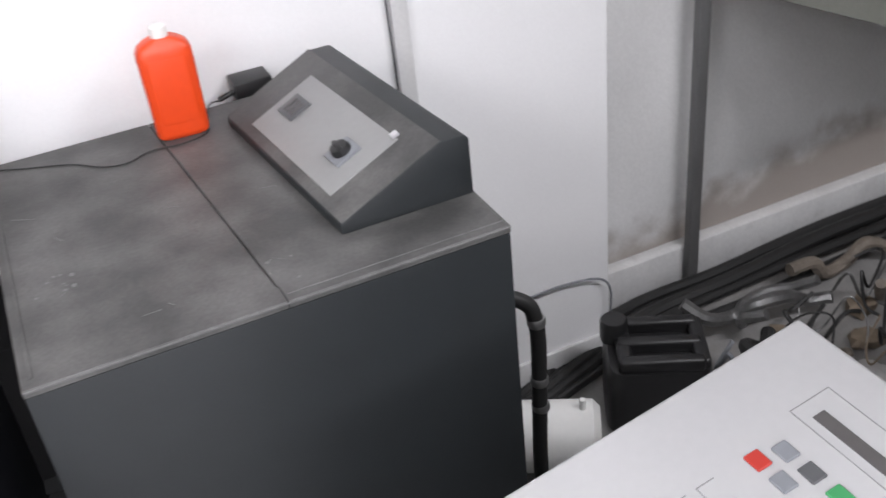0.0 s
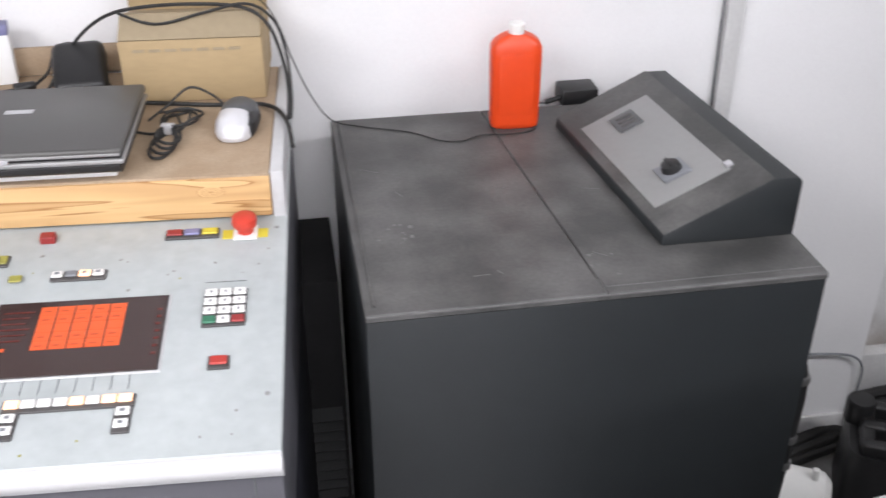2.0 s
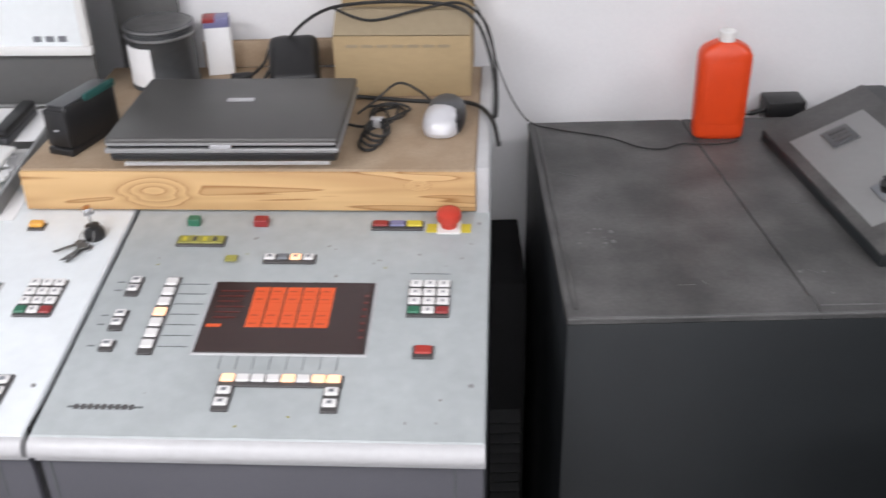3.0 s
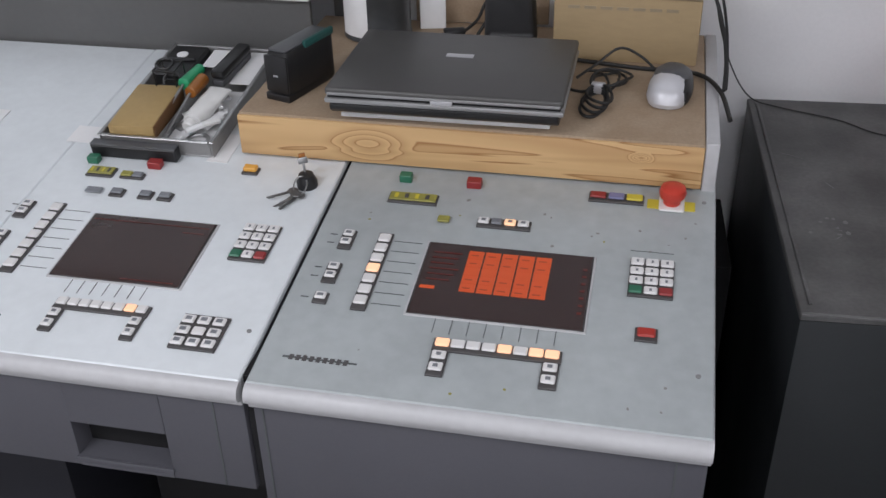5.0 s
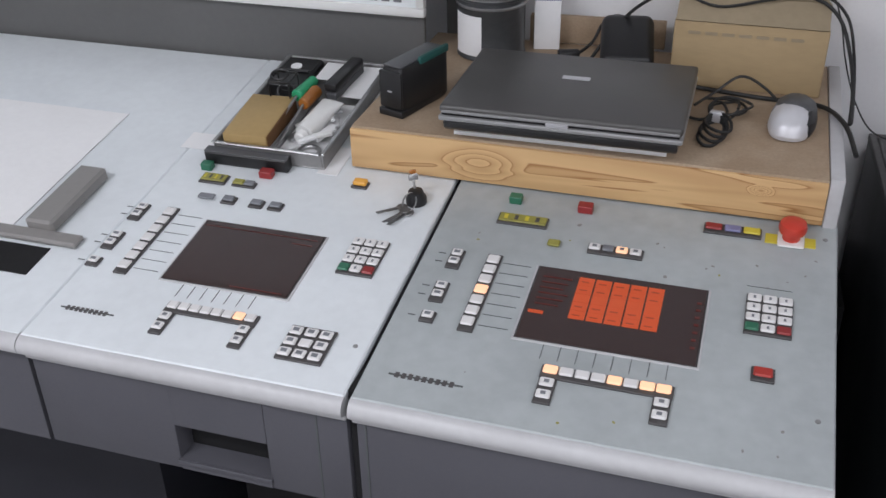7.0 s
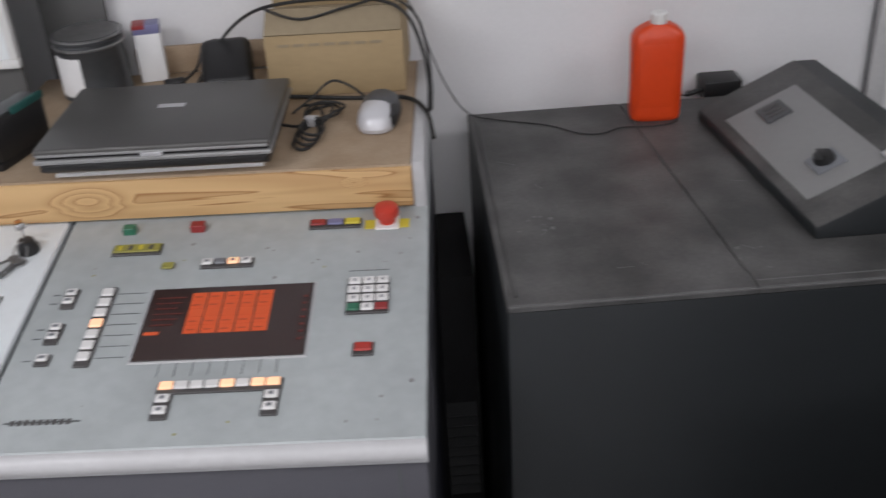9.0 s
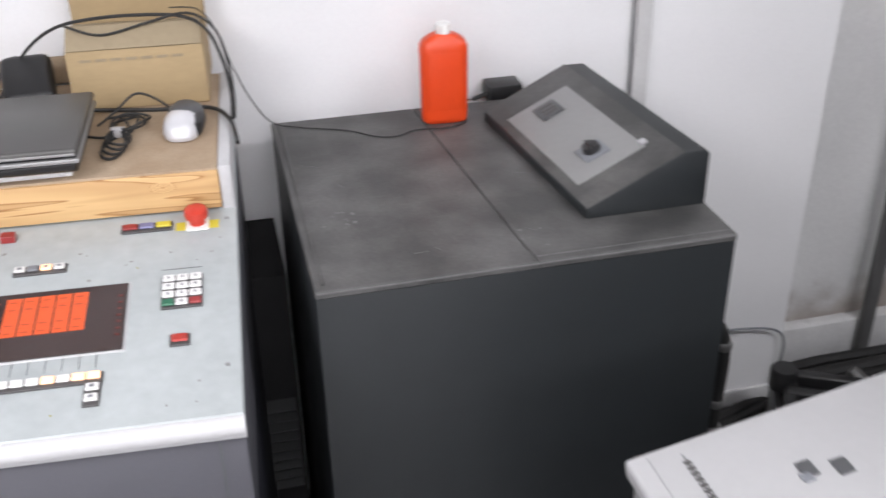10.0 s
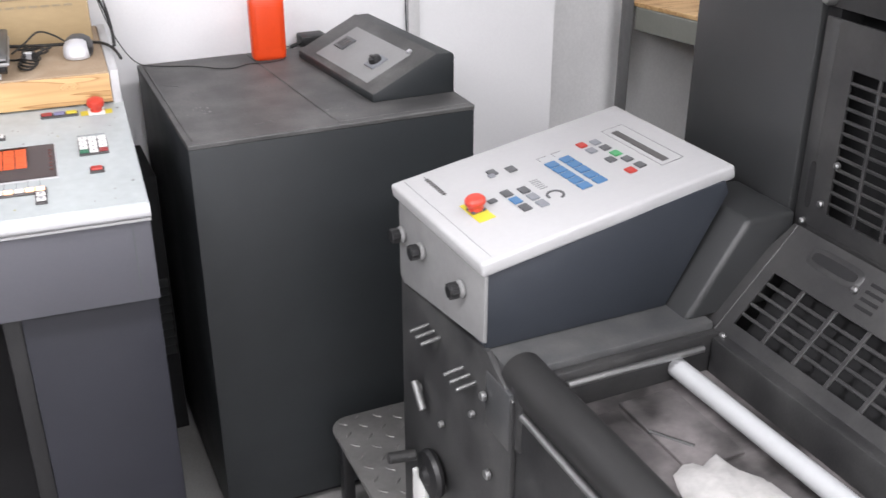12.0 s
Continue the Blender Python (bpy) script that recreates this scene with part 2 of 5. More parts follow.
M_WROLL = material("white roller", (0.45, 0.46, 0.47), 0.35, vary=0.04)
M_LEDGE = material("scuffed grey enamel", (0.056, 0.058, 0.060), 0.42, vary=0.15, scale=14, fine=150, bump=0.08, other=(0.085, 0.085, 0.085))
M_DIRTYPAPER = material("stained paper", (0.50, 0.49, 0.48), 0.7, vary=0.15, scale=30, dirt=0.4)
M_CHEQ = material("chequer plate", (0.24, 0.235, 0.23), 0.45, metal=0.4, vary=0.15, scale=12)
M_POST = material("grey rack enamel", (0.15, 0.15, 0.15), 0.45, vary=0.1)
M_RACK = material("rack beam enamel", (0.24, 0.245, 0.215), 0.5, vary=0.08)
M_GREYTHING = material("grey holder", (0.26, 0.25, 0.24), 0.5, vary=0.05)
M_HOSE = material("ribbed hose", (0.20, 0.17, 0.14), 0.6, vary=0.2, scale=20)
M_GLOSSY = material("clear plastic", (0.6, 0.6, 0.62), 0.15, vary=0.05)
M_BOARD = material("white board", (0.82, 0.86, 0.87), 0.3, vary=0.03)
M_BACK = material("dark grey back panel", (0.125, 0.125, 0.122), 0.55, vary=0.06)


# ---------- building helpers ----------
def prism(bm, profile, axis, a, b):
    """Extrude a closed profile along an axis from a to b. Profile pairs are the other two axes in order."""
    def at(p, t):
        p = list(p)
        p.insert("xyz".index(axis), t)
        return p
    lo = [bm.verts.new(at(p, a)) for p in profile]
    hi = [bm.verts.new(at(p, b)) for p in profile]
    k = len(profile)
    fs = [bm.faces.new(lo), bm.faces.new(hi)]
    for i in range(k):
        fs.append(bm.faces.new((lo[i], lo[(i + 1) % k], hi[(i + 1) % k], hi[i])))
    bmesh.ops.recalc_face_normals(bm, faces=fs)
    return bm


def block(x0, x1, y0, y1, z0, z1, bevel=0.0, seg=2):
    bm = bmesh.new()
    bmesh.ops.create_cube(bm, size=1)
    for v in bm.verts:
        v.co = (x0 + (v.co.x + 0.5) * (x1 - x0), y0 + (v.co.y + 0.5) * (y1 - y0), z0 + (v.co.z + 0.5) * (z1 - z0))
    if bevel:
        bmesh.ops.bevel(bm, geom=list(bm.edges), offset=bevel, segments=seg, affect="EDGES", profile=0.5)
    return bm


def shaped(profile, axis, a, b, bevel=0.0, seg=2):
    bm = prism(bmesh.new(), profile, axis, a, b)
    if bevel:
        bmesh.ops.bevel(bm, geom=list(bm.edges), offset=bevel, segments=seg, affect="EDGES", profile=0.5)
    return bm


def turned(profile, steps=32):
    """A body of revolution round z from (radius, height) pairs."""
    bm = bmesh.new()
    rings = []
    for r, z in profile:
        rings.append([bm.verts.new((r * math.cos(2 * math.pi * i / steps), r * math.sin(2 * math.pi * i / steps), z)) for i in range(steps)])
    for a, b in zip(rings, rings[1:]):
        for i in range(steps):
            bm.faces.new((a[i], a[(i + 1) % steps], b[(i + 1) % steps], b[i]))
    bm.faces.new(rings[0][::-1])
    bm.faces.new(rings[-1])
    bmesh.ops.recalc_face_normals(bm, faces=bm.faces)
    return bm


def rod(p, q, r, steps=20, r2=None):
    p, q = Vector(p), Vector(q)
    d = q - p
    bm = turned([(r * 0.8, 0), (r, r * 0.2), (r2 or r, d.length - r * 0.2), ((r2 or r) * 0.8, d.length)], steps)
    bm.transform(Matrix.Translation(p) @ d.to_track_quat("Z", "Y").to_matrix().to_4x4())
    return bm


def sweep(points, r, steps=8, sub=6):
    """A round cord along a smooth line through the points."""
    pts = [Vector(p) for p in points]
    line = []
    for i in range(len(pts) - 1):
        p0, p1, p2, p3 = pts[max(0, i - 1)], pts[i], pts[i + 1], pts[min(len(pts) - 1, i + 2)]
        for k in range(sub):
            t = k / sub
            line.append(0.5 * ((2 * p1) + (p2 - p0) * t + (2 * p0 - 5 * p1 + 4 * p2 - p3) * t * t + (3 * p1 - p0 - 3 * p2 + p3) * t ** 3))
    line.append(pts[-1])
    bm = bmesh.new()
    rings = []
    for i, c in enumerate(line):
        d = (line[min(i + 1, len(line) - 1)] - line[max(i - 1, 0)]).normalized()
        u = d.cross(Vector((0.13, 0.21, 0.97))).normalized()
        w = d.cross(u)
        rings.append([bm.verts.new(c + r * (math.cos(2 * math.pi * k / steps) * u + math.sin(2 * math.pi * k / steps) * w)) for k in range(steps)])
    for a, b in zip(rings, rings[1:]):
        for k in range(steps):
            bm.faces.new((a[k], a[(k + 1) % steps], b[(k + 1) % steps], b[k]))
    bm.faces.new(rings[0])
    bm.faces.new(rings[-1])
    bmesh.ops.recalc_face_normals(bm, faces=bm.faces)
    return bm


def mesh_of(name, bm, mat, smooth=True):
    me = bpy.data.meshes.new(name)
    bm.to_mesh(me)
    bm.free()
    if mat:
        me.materials.append(mat)
    if smooth:
        me.shade_smooth()
        me.set_sharp_from_angle(angle=radians(35))
    return me


def put(ob, parent, m=None):
    ob.matrix_basis = m or Matrix()
    if parent:
        ob.parent = parent
        ob.matrix_parent_inverse = parent.matrix_basis.inverted()
    return ob


def part(name, bm, mat, parent=None, label="", m=None):
    """One mesh object under a thing or a part; m places it in the world."""
    ob = put(new(name, mesh_of(name, bm, mat)), parent, m)
    return tagged(ob, label)


def shared(name, me, parent, m, label=""):
    return tagged(put(new(name, me), parent, m), label)


def thing(name, x, y, z, label, category, group="", rz=0):
    ob = new(name)
    ob.empty_display_size = 0.05
    ob.matrix_basis = pose(x, y, z, 0, 0, rz)
    return tagged(ob, label, category, group)


def single(name, bm, mat, label, category, group="", kind="", m=None):
    ob = put(new(name, mesh_of(name, bm, mat)), None, m)
    return tagged(ob, label, category, group, kind)

# Low sheen keeps the painted gap shade black.
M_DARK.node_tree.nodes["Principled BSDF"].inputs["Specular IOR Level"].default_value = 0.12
M_MOUSE = material("pale silver mouse shell", (0.66, 0.66, 0.69), 0.28, metal=0.15, vary=0.03)
M_DULL = material("dull grey steel", (0.26, 0.26, 0.26), 0.42, metal=0.8, vary=0.2, scale=25)
M_GLOW2 = glowing("faint display light", (0.60, 0.07, 0.018), 0.16)
M_SCRAP = material("tan scrap", (0.24, 0.19, 0.14), 0.8, vary=0.2, scale=20)

# ---------- the room ----------
FZ = -0.03
ROOM = dict(kind="structure")
single("floor", block(-3.6, 3.3, -4.2, 1.1, FZ - 0.1, FZ), M_FLOOR, "worn grey concrete workshop floor", "floor", **ROOM)
single("ceiling", block(-3.7, 3.4, -4.3, 1.2, 2.8, 2.9), M_CEIL, "plain white ceiling", "ceiling", **ROOM)
single("wall_alcove", block(-3.6, -0.70, 0.95, 1.05, FZ, 2.8), M_WALL, "white painted wall behind the desk", "wall", **ROOM)
single("wall_north", block(-0.70, 1.305, 0.733, 1.05, FZ, 2.8), M_WALL, "white painted wall with faint marks", "wall", **ROOM)
single("wall_niche", block(1.305, 3.3, 0.93, 1.05, FZ, 2.8), M_NICHE, "grey bare plaster wall with damp stains", "wall", **ROOM)
single("wall_west", block(-3.7, -3.6, -4.2, 1.1, FZ, 2.8), M_WALL, "white painted wall", "wall", **ROOM)
single("wall_east", block(3.3, 3.4, -4.2, 1.1, FZ, 2.8), M_WALLG, "grey plaster wall", "wall", **ROOM)
single("wall_south", block(-3.6, 3.3, -4.3, -4.2, FZ, 2.8), M_WALL, "white painted wall", "wall", **ROOM)
single("skirting", block(1.305, 3.3, 0.885, 0.93, FZ, 0.100, 0.006), M_SKIRT, "chipped white skirting ledge along the plaster wall", "skirting", **ROOM)
single("baseboard", block(-0.70, 1.305, 0.722, 0.733, FZ, 0.05, 0.004), M_SKIRT, "white baseboard at the foot of the wall", "baseboard", **ROOM)
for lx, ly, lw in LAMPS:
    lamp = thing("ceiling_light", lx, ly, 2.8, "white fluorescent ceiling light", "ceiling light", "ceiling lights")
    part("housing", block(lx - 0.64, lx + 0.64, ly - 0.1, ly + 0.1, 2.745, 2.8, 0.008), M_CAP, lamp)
# joint strip and wire on the wall
strip = thing("wall_conduit", 0.82, 0.72, 0.9, "pale cable trunking running up the wall", "conduit")
part("trunking", block(0.800, 0.836, 0.716, 0.733, FZ + 0.08, 2.8, 0.003), M_WALLG, strip)
single("wall_cable", sweep([(0.795, 0.726, 0.3), (0.796, 0.724, 0.9), (0.792, 0.724, 1.2), (0.797, 0.724, 1.8), (0.795, 0.725, 2.8)], 0.0022), M_KEYDG, "thin black cable running up the wall", "cable")

# ---------- the grey cabinet ----------
CW, CD, CH = 0.673, 0.660, 1.0
SEAM = 0.335
cab = thing("machine_cabinet", CW / 2, CD / 2, FZ, "dark grey lacquered sheet metal machine cabinet with dusty top", "cabinet")
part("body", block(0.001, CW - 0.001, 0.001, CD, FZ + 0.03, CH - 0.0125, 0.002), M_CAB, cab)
part("plinth", block(0.02, CW - 0.02, 0.03, CD - 0.02, FZ, FZ + 0.03), M_DARK, cab)
# two lids part along a slightly slanting seam, with a rail across the front


def flat(points, z0, z1, bevel=0.0015):
    return shaped(points, "z", z0, z1, bevel, 1)


XA, XB = 0.338, 0.290
part("lid", flat([(0.0, 0.0), (XA + 0.003, 0.0), (XA + 0.003, 0.04), (XA - 0.0009, 0.042), (XB - 0.0009, CD), (0.0, CD)], CH - 0.012, CH), M_CABTOP, cab, "dusty dark grey lid, toned paler for light from above")
part("lid", flat([(XA + 0.0009, 0.042), (XA + 0.0032, 0.04), (XA + 0.0032, 0.0), (CW, 0.0), (CW, CD), (XB + 0.0009, CD)], CH - 0.012, CH), M_CABTOP, cab, "dusty dark grey lid, toned paler for light from above")
part("edge_strip", block(0.002, CW - 0.002, -0.0012, 0.0, CH - 0.004, CH - 0.0015), M_EDGE, cab, "pale front edge line")
part("edge_strip", block(0.346, CW - 0.004, 0.0165, 0.0180, CH, CH + 0.0007), M_EDGE, cab, "pale front edge line")
part("edge_strip", block(0.012, 0.017, 0.02, CD - 0.02, CH, CH + 0.0025, 0.001), M_CABTOP, cab)
for i in range(14):
    part("scuff", turned([(0.002 + 0.002 * random.random(), 0), (0.001, 0.0004)], 7), M_EDGE, cab, m=pose((0.035 if i < 9 else 0.32) + 0.06 * random.random(), (0.16 if i < 9 else 0.03) + 0.09 * random.random(), CH) @ Matrix.Diagonal((1, 0.5 + random.random(), 1, 1)))

wear = random.Random(7)
for i in range(8):
    ln = 0.005 + 0.014 * wear.random()
    part("scratch", block(-ln, ln, -0.0005, 0.0005, 0, 0.0004), M_EDGE, cab, m=pose(0.03 + 0.40 * wear.random(), 0.05 + 0.45 * wear.random(), CH, 0, 0, wear.uniform(-70, 70)))

# sloping switch box on the cabinet, standing slightly askew
BX0, BX1, BY0, BY1 = 0.459, 0.670, 0.110, 0.560
TOPH = 0.100
SHEAR = Matrix(((1, -0.10, 0, 0.10 * BY0), (0, 1, 0, 0), (0, 0, 1, 0), (0, 0, 0, 1)))
swb = thing("switch_box", 0.55, 0.34, CH, "dark grey wedge-shaped switch box standing on the cabinet", "switch box")
bm = shaped([(BX0, CH), (BX0, CH + 0.018), (BX1 - 0.046, CH + TOPH), (BX1 - 0.008, CH + TOPH), (BX1, CH + TOPH - 0.008), (BX1, CH)], "y", BY0, BY1, 0.003)
bm.transform(SHEAR)
part("housing", bm, M_CAB, swb)
SL = math.atan2(TOPH - 0.018, BX1 - 0.046 - BX0)
S = SHEAR @ Matrix.Translation((BX0, BY0, CH + 0.018)) @ Matrix.Rotation(-SL, 4, "Y")
LEN = math.hypot(TOPH - 0.018, BX1 - 0.046 - BX0)


def on_slope(x0, x1, y0, y1, h0, h1, bev=0.001):
    bm = block(x0, x1, y0, y1, h0, h1, bev)
    bm.transform(S)
    return bm


part("top_skin", on_slope(0.002, LEN + 0.001, 0.001, BY1 - BY0 - 0.001, -0.001, 0.0014, 0.0006), M_CABTOP, swb, "dusty sloping top, toned paler for light from above")
part("faceplate", on_slope(0.020, LEN - 0.034, 0.068, 0.372, -0.002, 0.003), M_PLATE, swb, "light grey plastic faceplate")
meter = part("meter", on_slope(0.066, 0.110, 0.296, 0.348, 0.003, 0.007), M_KEYDG, swb, "small dark meter window")
for k in range(3):
    part("scale_bar", on_slope(0.074, 0.102, 0.304 + k * 0.013, 0.312 + k * 0.013, 0.007, 0.009), M_BEZEL, meter)
kx, ky = 0.082, 0.130
kp = part("switch_plate", on_slope(kx - 0.023, kx + 0.023, ky - 0.023, ky + 0.023, 0.003, 0.008), M_KEYG, swb)
kn = turned([(0.016, 0), (0.016, 0.004), (0.014, 0.011), (0.006, 0.012)], 24)
kn.transform(S @ pose(kx, ky, 0.008))
part("knob", kn, M_BLACK, kp, "black rotary knob")
part("knob_grip", on_slope(kx - 0.0035, kx + 0.0035, ky - 0.014, ky + 0.014, 0.016, 0.023), M_BLACK, kp)
part("push_button", on_slope(LEN - 0.038, LEN - 0.027, 0.072, 0.083, 0.003, 0.009), M_SILVER, swb)

# orange bottle on the cabinet
bot_x, bot_y = 0.339, 0.586
bt = thing("bottle", bot_x, bot_y, CH, "orange red rectangular plastic bottle with white cap on the cabinet", "bottle")


def squarish(rows, steps=40, p=4.0):
    """A rounded rectangular bottle from (half width, half depth, height) rows."""
    bm = bmesh.new()
    rings = []
    for a, b, z in rows:
        ring = []
        for i in range(steps):
            t = 2 * math.pi * i / steps
            c, s = math.cos(t), math.sin(t)
            ring.append(bm.verts.new((a * math.copysign(abs(c) ** (2 / p), c), b * math.copysign(abs(s) ** (2 / p), s), z)))
        rings.append(ring)
    for u, w in zip(rings, rings[1:]):
        for i in range(steps):
            bm.faces.new((u[i], u[(i + 1) % steps], w[(i + 1) % steps], w[i]))
    bm.faces.new(rings[0][::-1])
    bm.faces.new(rings[-1])
    bmesh.ops.recalc_face_normals(bm, faces=bm.faces)
    return bm


BM = pose(bot_x, bot_y, CH, 0, 0, -4)
part("body", squarish([(0.040, 0.020, 0), (0.044, 0.024, 0.004), (0.0455, 0.0255, 0.012), (0.046, 0.026, 0.06), (0.047, 0.026, 0.14), (0.0465, 0.0255, 0.155), (0.041, 0.022, 0.166), (0.030, 0.018, 0.174), (0.018, 0.015, 0.179)]), M_BOTTLE, bt, m=BM)
lab = squarish([(0.037, 0.0262, 0.03), (0.038, 0.0272, 0.034), (0.038, 0.0272, 0.140), (0.036, 0.0262, 0.146)], 40, 7)
part("label_field", lab, M_BOTTLE, bt, m=BM)
part("cap", turned([(0.014, 0.178), (0.0145, 0.18), (0.0145, 0.196), (0.013, 0.198), (0.006, 0.199)], 24), M_CAP, bt, "white screw cap", m=BM)

# black plug-in adapter in the wall socket behind the cabinet
ad = thing("power_adapter", 0.48, 0.72, CH, "small black plug-in power adapter in the wall socket", "power adapter")
part("case", block(0.458, 0.532, 0.672, 0.731, CH - 0.012, CH + 0.024, 0.005), M_BLACK, ad)
part("cord_boot", rod((0.459, 0.69, CH + 0.004), (0.428, 0.688, CH - 0.004), 0.005, 12), M_BLACK, ad)
single("adapter_cable", sweep([(0.428, 0.688, CH - 0.006), (0.412, 0.672, CH + 0.002), (0.398, 0.648, CH + 0.004), (0.385, 0.60, CH + 0.002), (0.372, 0.555, CH + 0.002), (0.33, 0.54, CH + 0.002), (0.27, 0.545, CH + 0.002), (0.23, 0.525, CH + 0.002), (0.19, 0.535, CH + 0.002), (0.14, 0.58, CH + 0.002), (0.05, 0.622, CH + 0.002), (0.0, 0.64, CH + 0.012), (-0.035, 0.655, CH + 0.06), (-0.062, 0.655, CH + 0.13), (-0.082, 0.64, CH + 0.20), (-0.11, 0.61, CH + 0.255), (-0.16, 0.58, CH + 0.272)], 0.0013), M_RUBBER, "thin black cable lying across the cabinet top", "cable")

# dark louvred unit in the gap beside the cabinet
lou = thing("louvre_unit", -0.05, 0.58, FZ, "black louvred metal unit in the gap beside the cabinet", "vent unit")
part("casing", block(-0.098, -0.012, 0.47, 0.72, FZ, 0.76, 0.003), M_DARK, lou)
for k in range(9):
    part("louvre", shaped([(0.445, 0.0), (0.47, 0.014), (0.47, 0.010), (0.447, -0.003)], "x", -0.09, -0.02), M_PRESS, lou, m=pose(0, 0, 0.24 + k * 0.026))

# ---------- the press console ----------
K = pose(-0.11, -0.2, 0, 0, 0, -3.5)
P = pose(-0.11, -0.2, 0.99, 0, 0, -3.5) @ pose(0, 0, 0, 7)
TAN7 = math.tan(radians(7))


def pz(f):
    return 0.99 + TAN7 * f


def on_panel(u0, u1, v0, v1, n0, n1, bev=0.0008, seg=1):
    bm = block(u0, u1, v0, v1, n0, n1, bev, seg)
    bm.transform(P)
    return bm


def in_k(bm):
    bm.transform(K)
    return bm


CAPS = {}


def key(parent, u, v, w, h, mat, name="key", rise=0.004, label=""):
    """One raised key cap; alike caps share one mesh."""
    tag = (round(w, 4), round(h, 4), mat.name, rise)
    if tag not in CAPS:
        CAPS[tag] = mesh_of(name, block(-w / 2, w / 2, -h / 2, h / 2, 0, rise, min(w, h) * 0.12, 1), mat)
    return shared(name, CAPS[tag], parent, P @ Matrix.Translation((u, v, 0.0035)), label)


def field(parent, u0, u1, v0, v1, mat=None, name="key_surround"):
    return part(name, on_panel(u0, u1, v0, v1, 0.0, 0.0035, 0.0006), mat or M_BEZEL, parent)


def shell(u0, u1, zb, notch=False):
    """The sheet metal body; with a notch for a recessed pull where asked."""
    front = [(-0.026, 0.818), (0.012, 0.818), (0.012, 0.876), (-0.026, 0.876)] if notch else []
    return in_k(shaped([(-0.026, pz(0) - 0.03), (0.73, pz(0.73) - 0.012), (0.73, zb), (-0.026, zb)] + front, "x", u0, u1, 0.0 if notch else 0.002))


def module(name, u0, u1, label, pan_mat, zb, pull=None):
    r = thing(name, -0.11 + (u0 + u1) / 2, 0.05, FZ, label, "control console", "press consoles")
    cuts = [u0 + 0.002, u1 - 0.002] if pull is None else [u0 + 0.002, pull[0], pull[1], u1 - 0.002]
    for k, (a, b) in enumerate(zip(cuts, cuts[1:])):
        part("body", shell(a, b, zb, k == 1), M_FASCIA, r, "blue grey sheet metal body")
    part("panel", on_panel(u0, u1, -0.033, 0.738, -0.012, 0.0, 0.002), pan_mat, r, "pale control panel foil")
    # rounded front profile
    prof = [(-0.02, pz(-0.02) - 0.004)]
    for i in range(9):
        a = radians(90 + i * 15)
        prof.append((-0.030 + 0.016 * math.cos(a), 0.9695 + 0.015 * math.sin(a)))
    prof += [(-0.03, 0.954), (-0.02, 0.954)]
    part("front_roll", in_k(shaped(prof, "x", u0, u1)), M_ROLL, r, "rounded pale front edge")
    part("lip", in_k(block(u0, u1, -0.0335, -0.0262, 0.948, 0.9535, 0.001)), M_ROLL, r)
    return r


def base_under(r, u0, u1):
    part("base", in_k(block(u0, u1, 0.025, 0.73, FZ, 0.775, 0.003)), M_BASE, r, "dark blue sheet metal base")


right = module("control_console", -0.548, -0.008, "grey press control console with lit orange screen", M_PANEL, 0.776)
left = module("control_console", -1.008, -0.556, "grey press control console with dark screen", M_PANEL2, 0.800, (-0.804, -0.672))
base_under(right, -0.275, -0.012)
# Black blocks fill the recesses, their deep shade set by colour.
part("recess_shade", in_k(block(-0.55, -0.2755, 0.42, 0.73, FZ, 0.775)), M_DARK, right, "black block giving the open recess its shade")
part("recess_shade", in_k(block(-1.0, -0.56, 0.42, 0.73, FZ, 0.799)), M_DARK, left, "black block giving the open recess its shade")
part("recess_frame", in_k(block(-0.31, -0.2755, 0.03, 0.06, FZ, 0.775, 0.003)), M_BLACK, right)
part("side_plate", in_k(block(-0.0292, -0.010, 0.425, 0.86, 1.03, 1.117, 0.002)), M_ROLL, right, "pale side plate")
part("fascia_line", in_k(block(-0.045, -0.043, -0.0270, -0.0255, 0.790, 0.945)), M_PRINT, right)
part("fascia_line", in_k(block(-0.535, -0.533, -0.0270, -0.0255, 0.790, 0.945)), M_PRINT, right)
part("fascia_line", in_k(block(-0.60, -0.598, -0.0270, -0.0255, 0.802, 0.945)), M_PRINT, left)
# recessed pull in the left front
pull = part("recess", in_k(block(-0.803, -0.673, 0.006, 0.011, 0.8185, 0.8755, 0.001)), M_DARK, left, "black recessed pull")
part("pull_lip", in_k(block(-0.807, -0.669, -0.030, -0.0262, 0.811, 0.8178, 0.001)), M_FASCIA, pull)
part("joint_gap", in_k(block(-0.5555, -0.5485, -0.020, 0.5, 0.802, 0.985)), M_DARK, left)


def display(parent, u0, u1, v0, v1, lit):
    rim = part("display", on_panel(u0 - 0.005, u1 + 0.005, v0 - 0.004, v1 + 0.004, -0.001, 0.0015), M_ROLL, parent, "recessed display")
    part("display_rim", on_panel(u0 - 0.002, u1 + 0.002, v0 - 0.001, v1 + 0.002, 0.0012, 0.0024), M_SCREENRIM, rim)
    part("screen_glass", on_panel(u0, u1, v0, v1, 0.002, 0.0032, 0.0004), M_SCREEN, rim, "smoked dark screen")
    return rim


d = display(right, -0.385, -0.166, 0.113, 0.254, True)
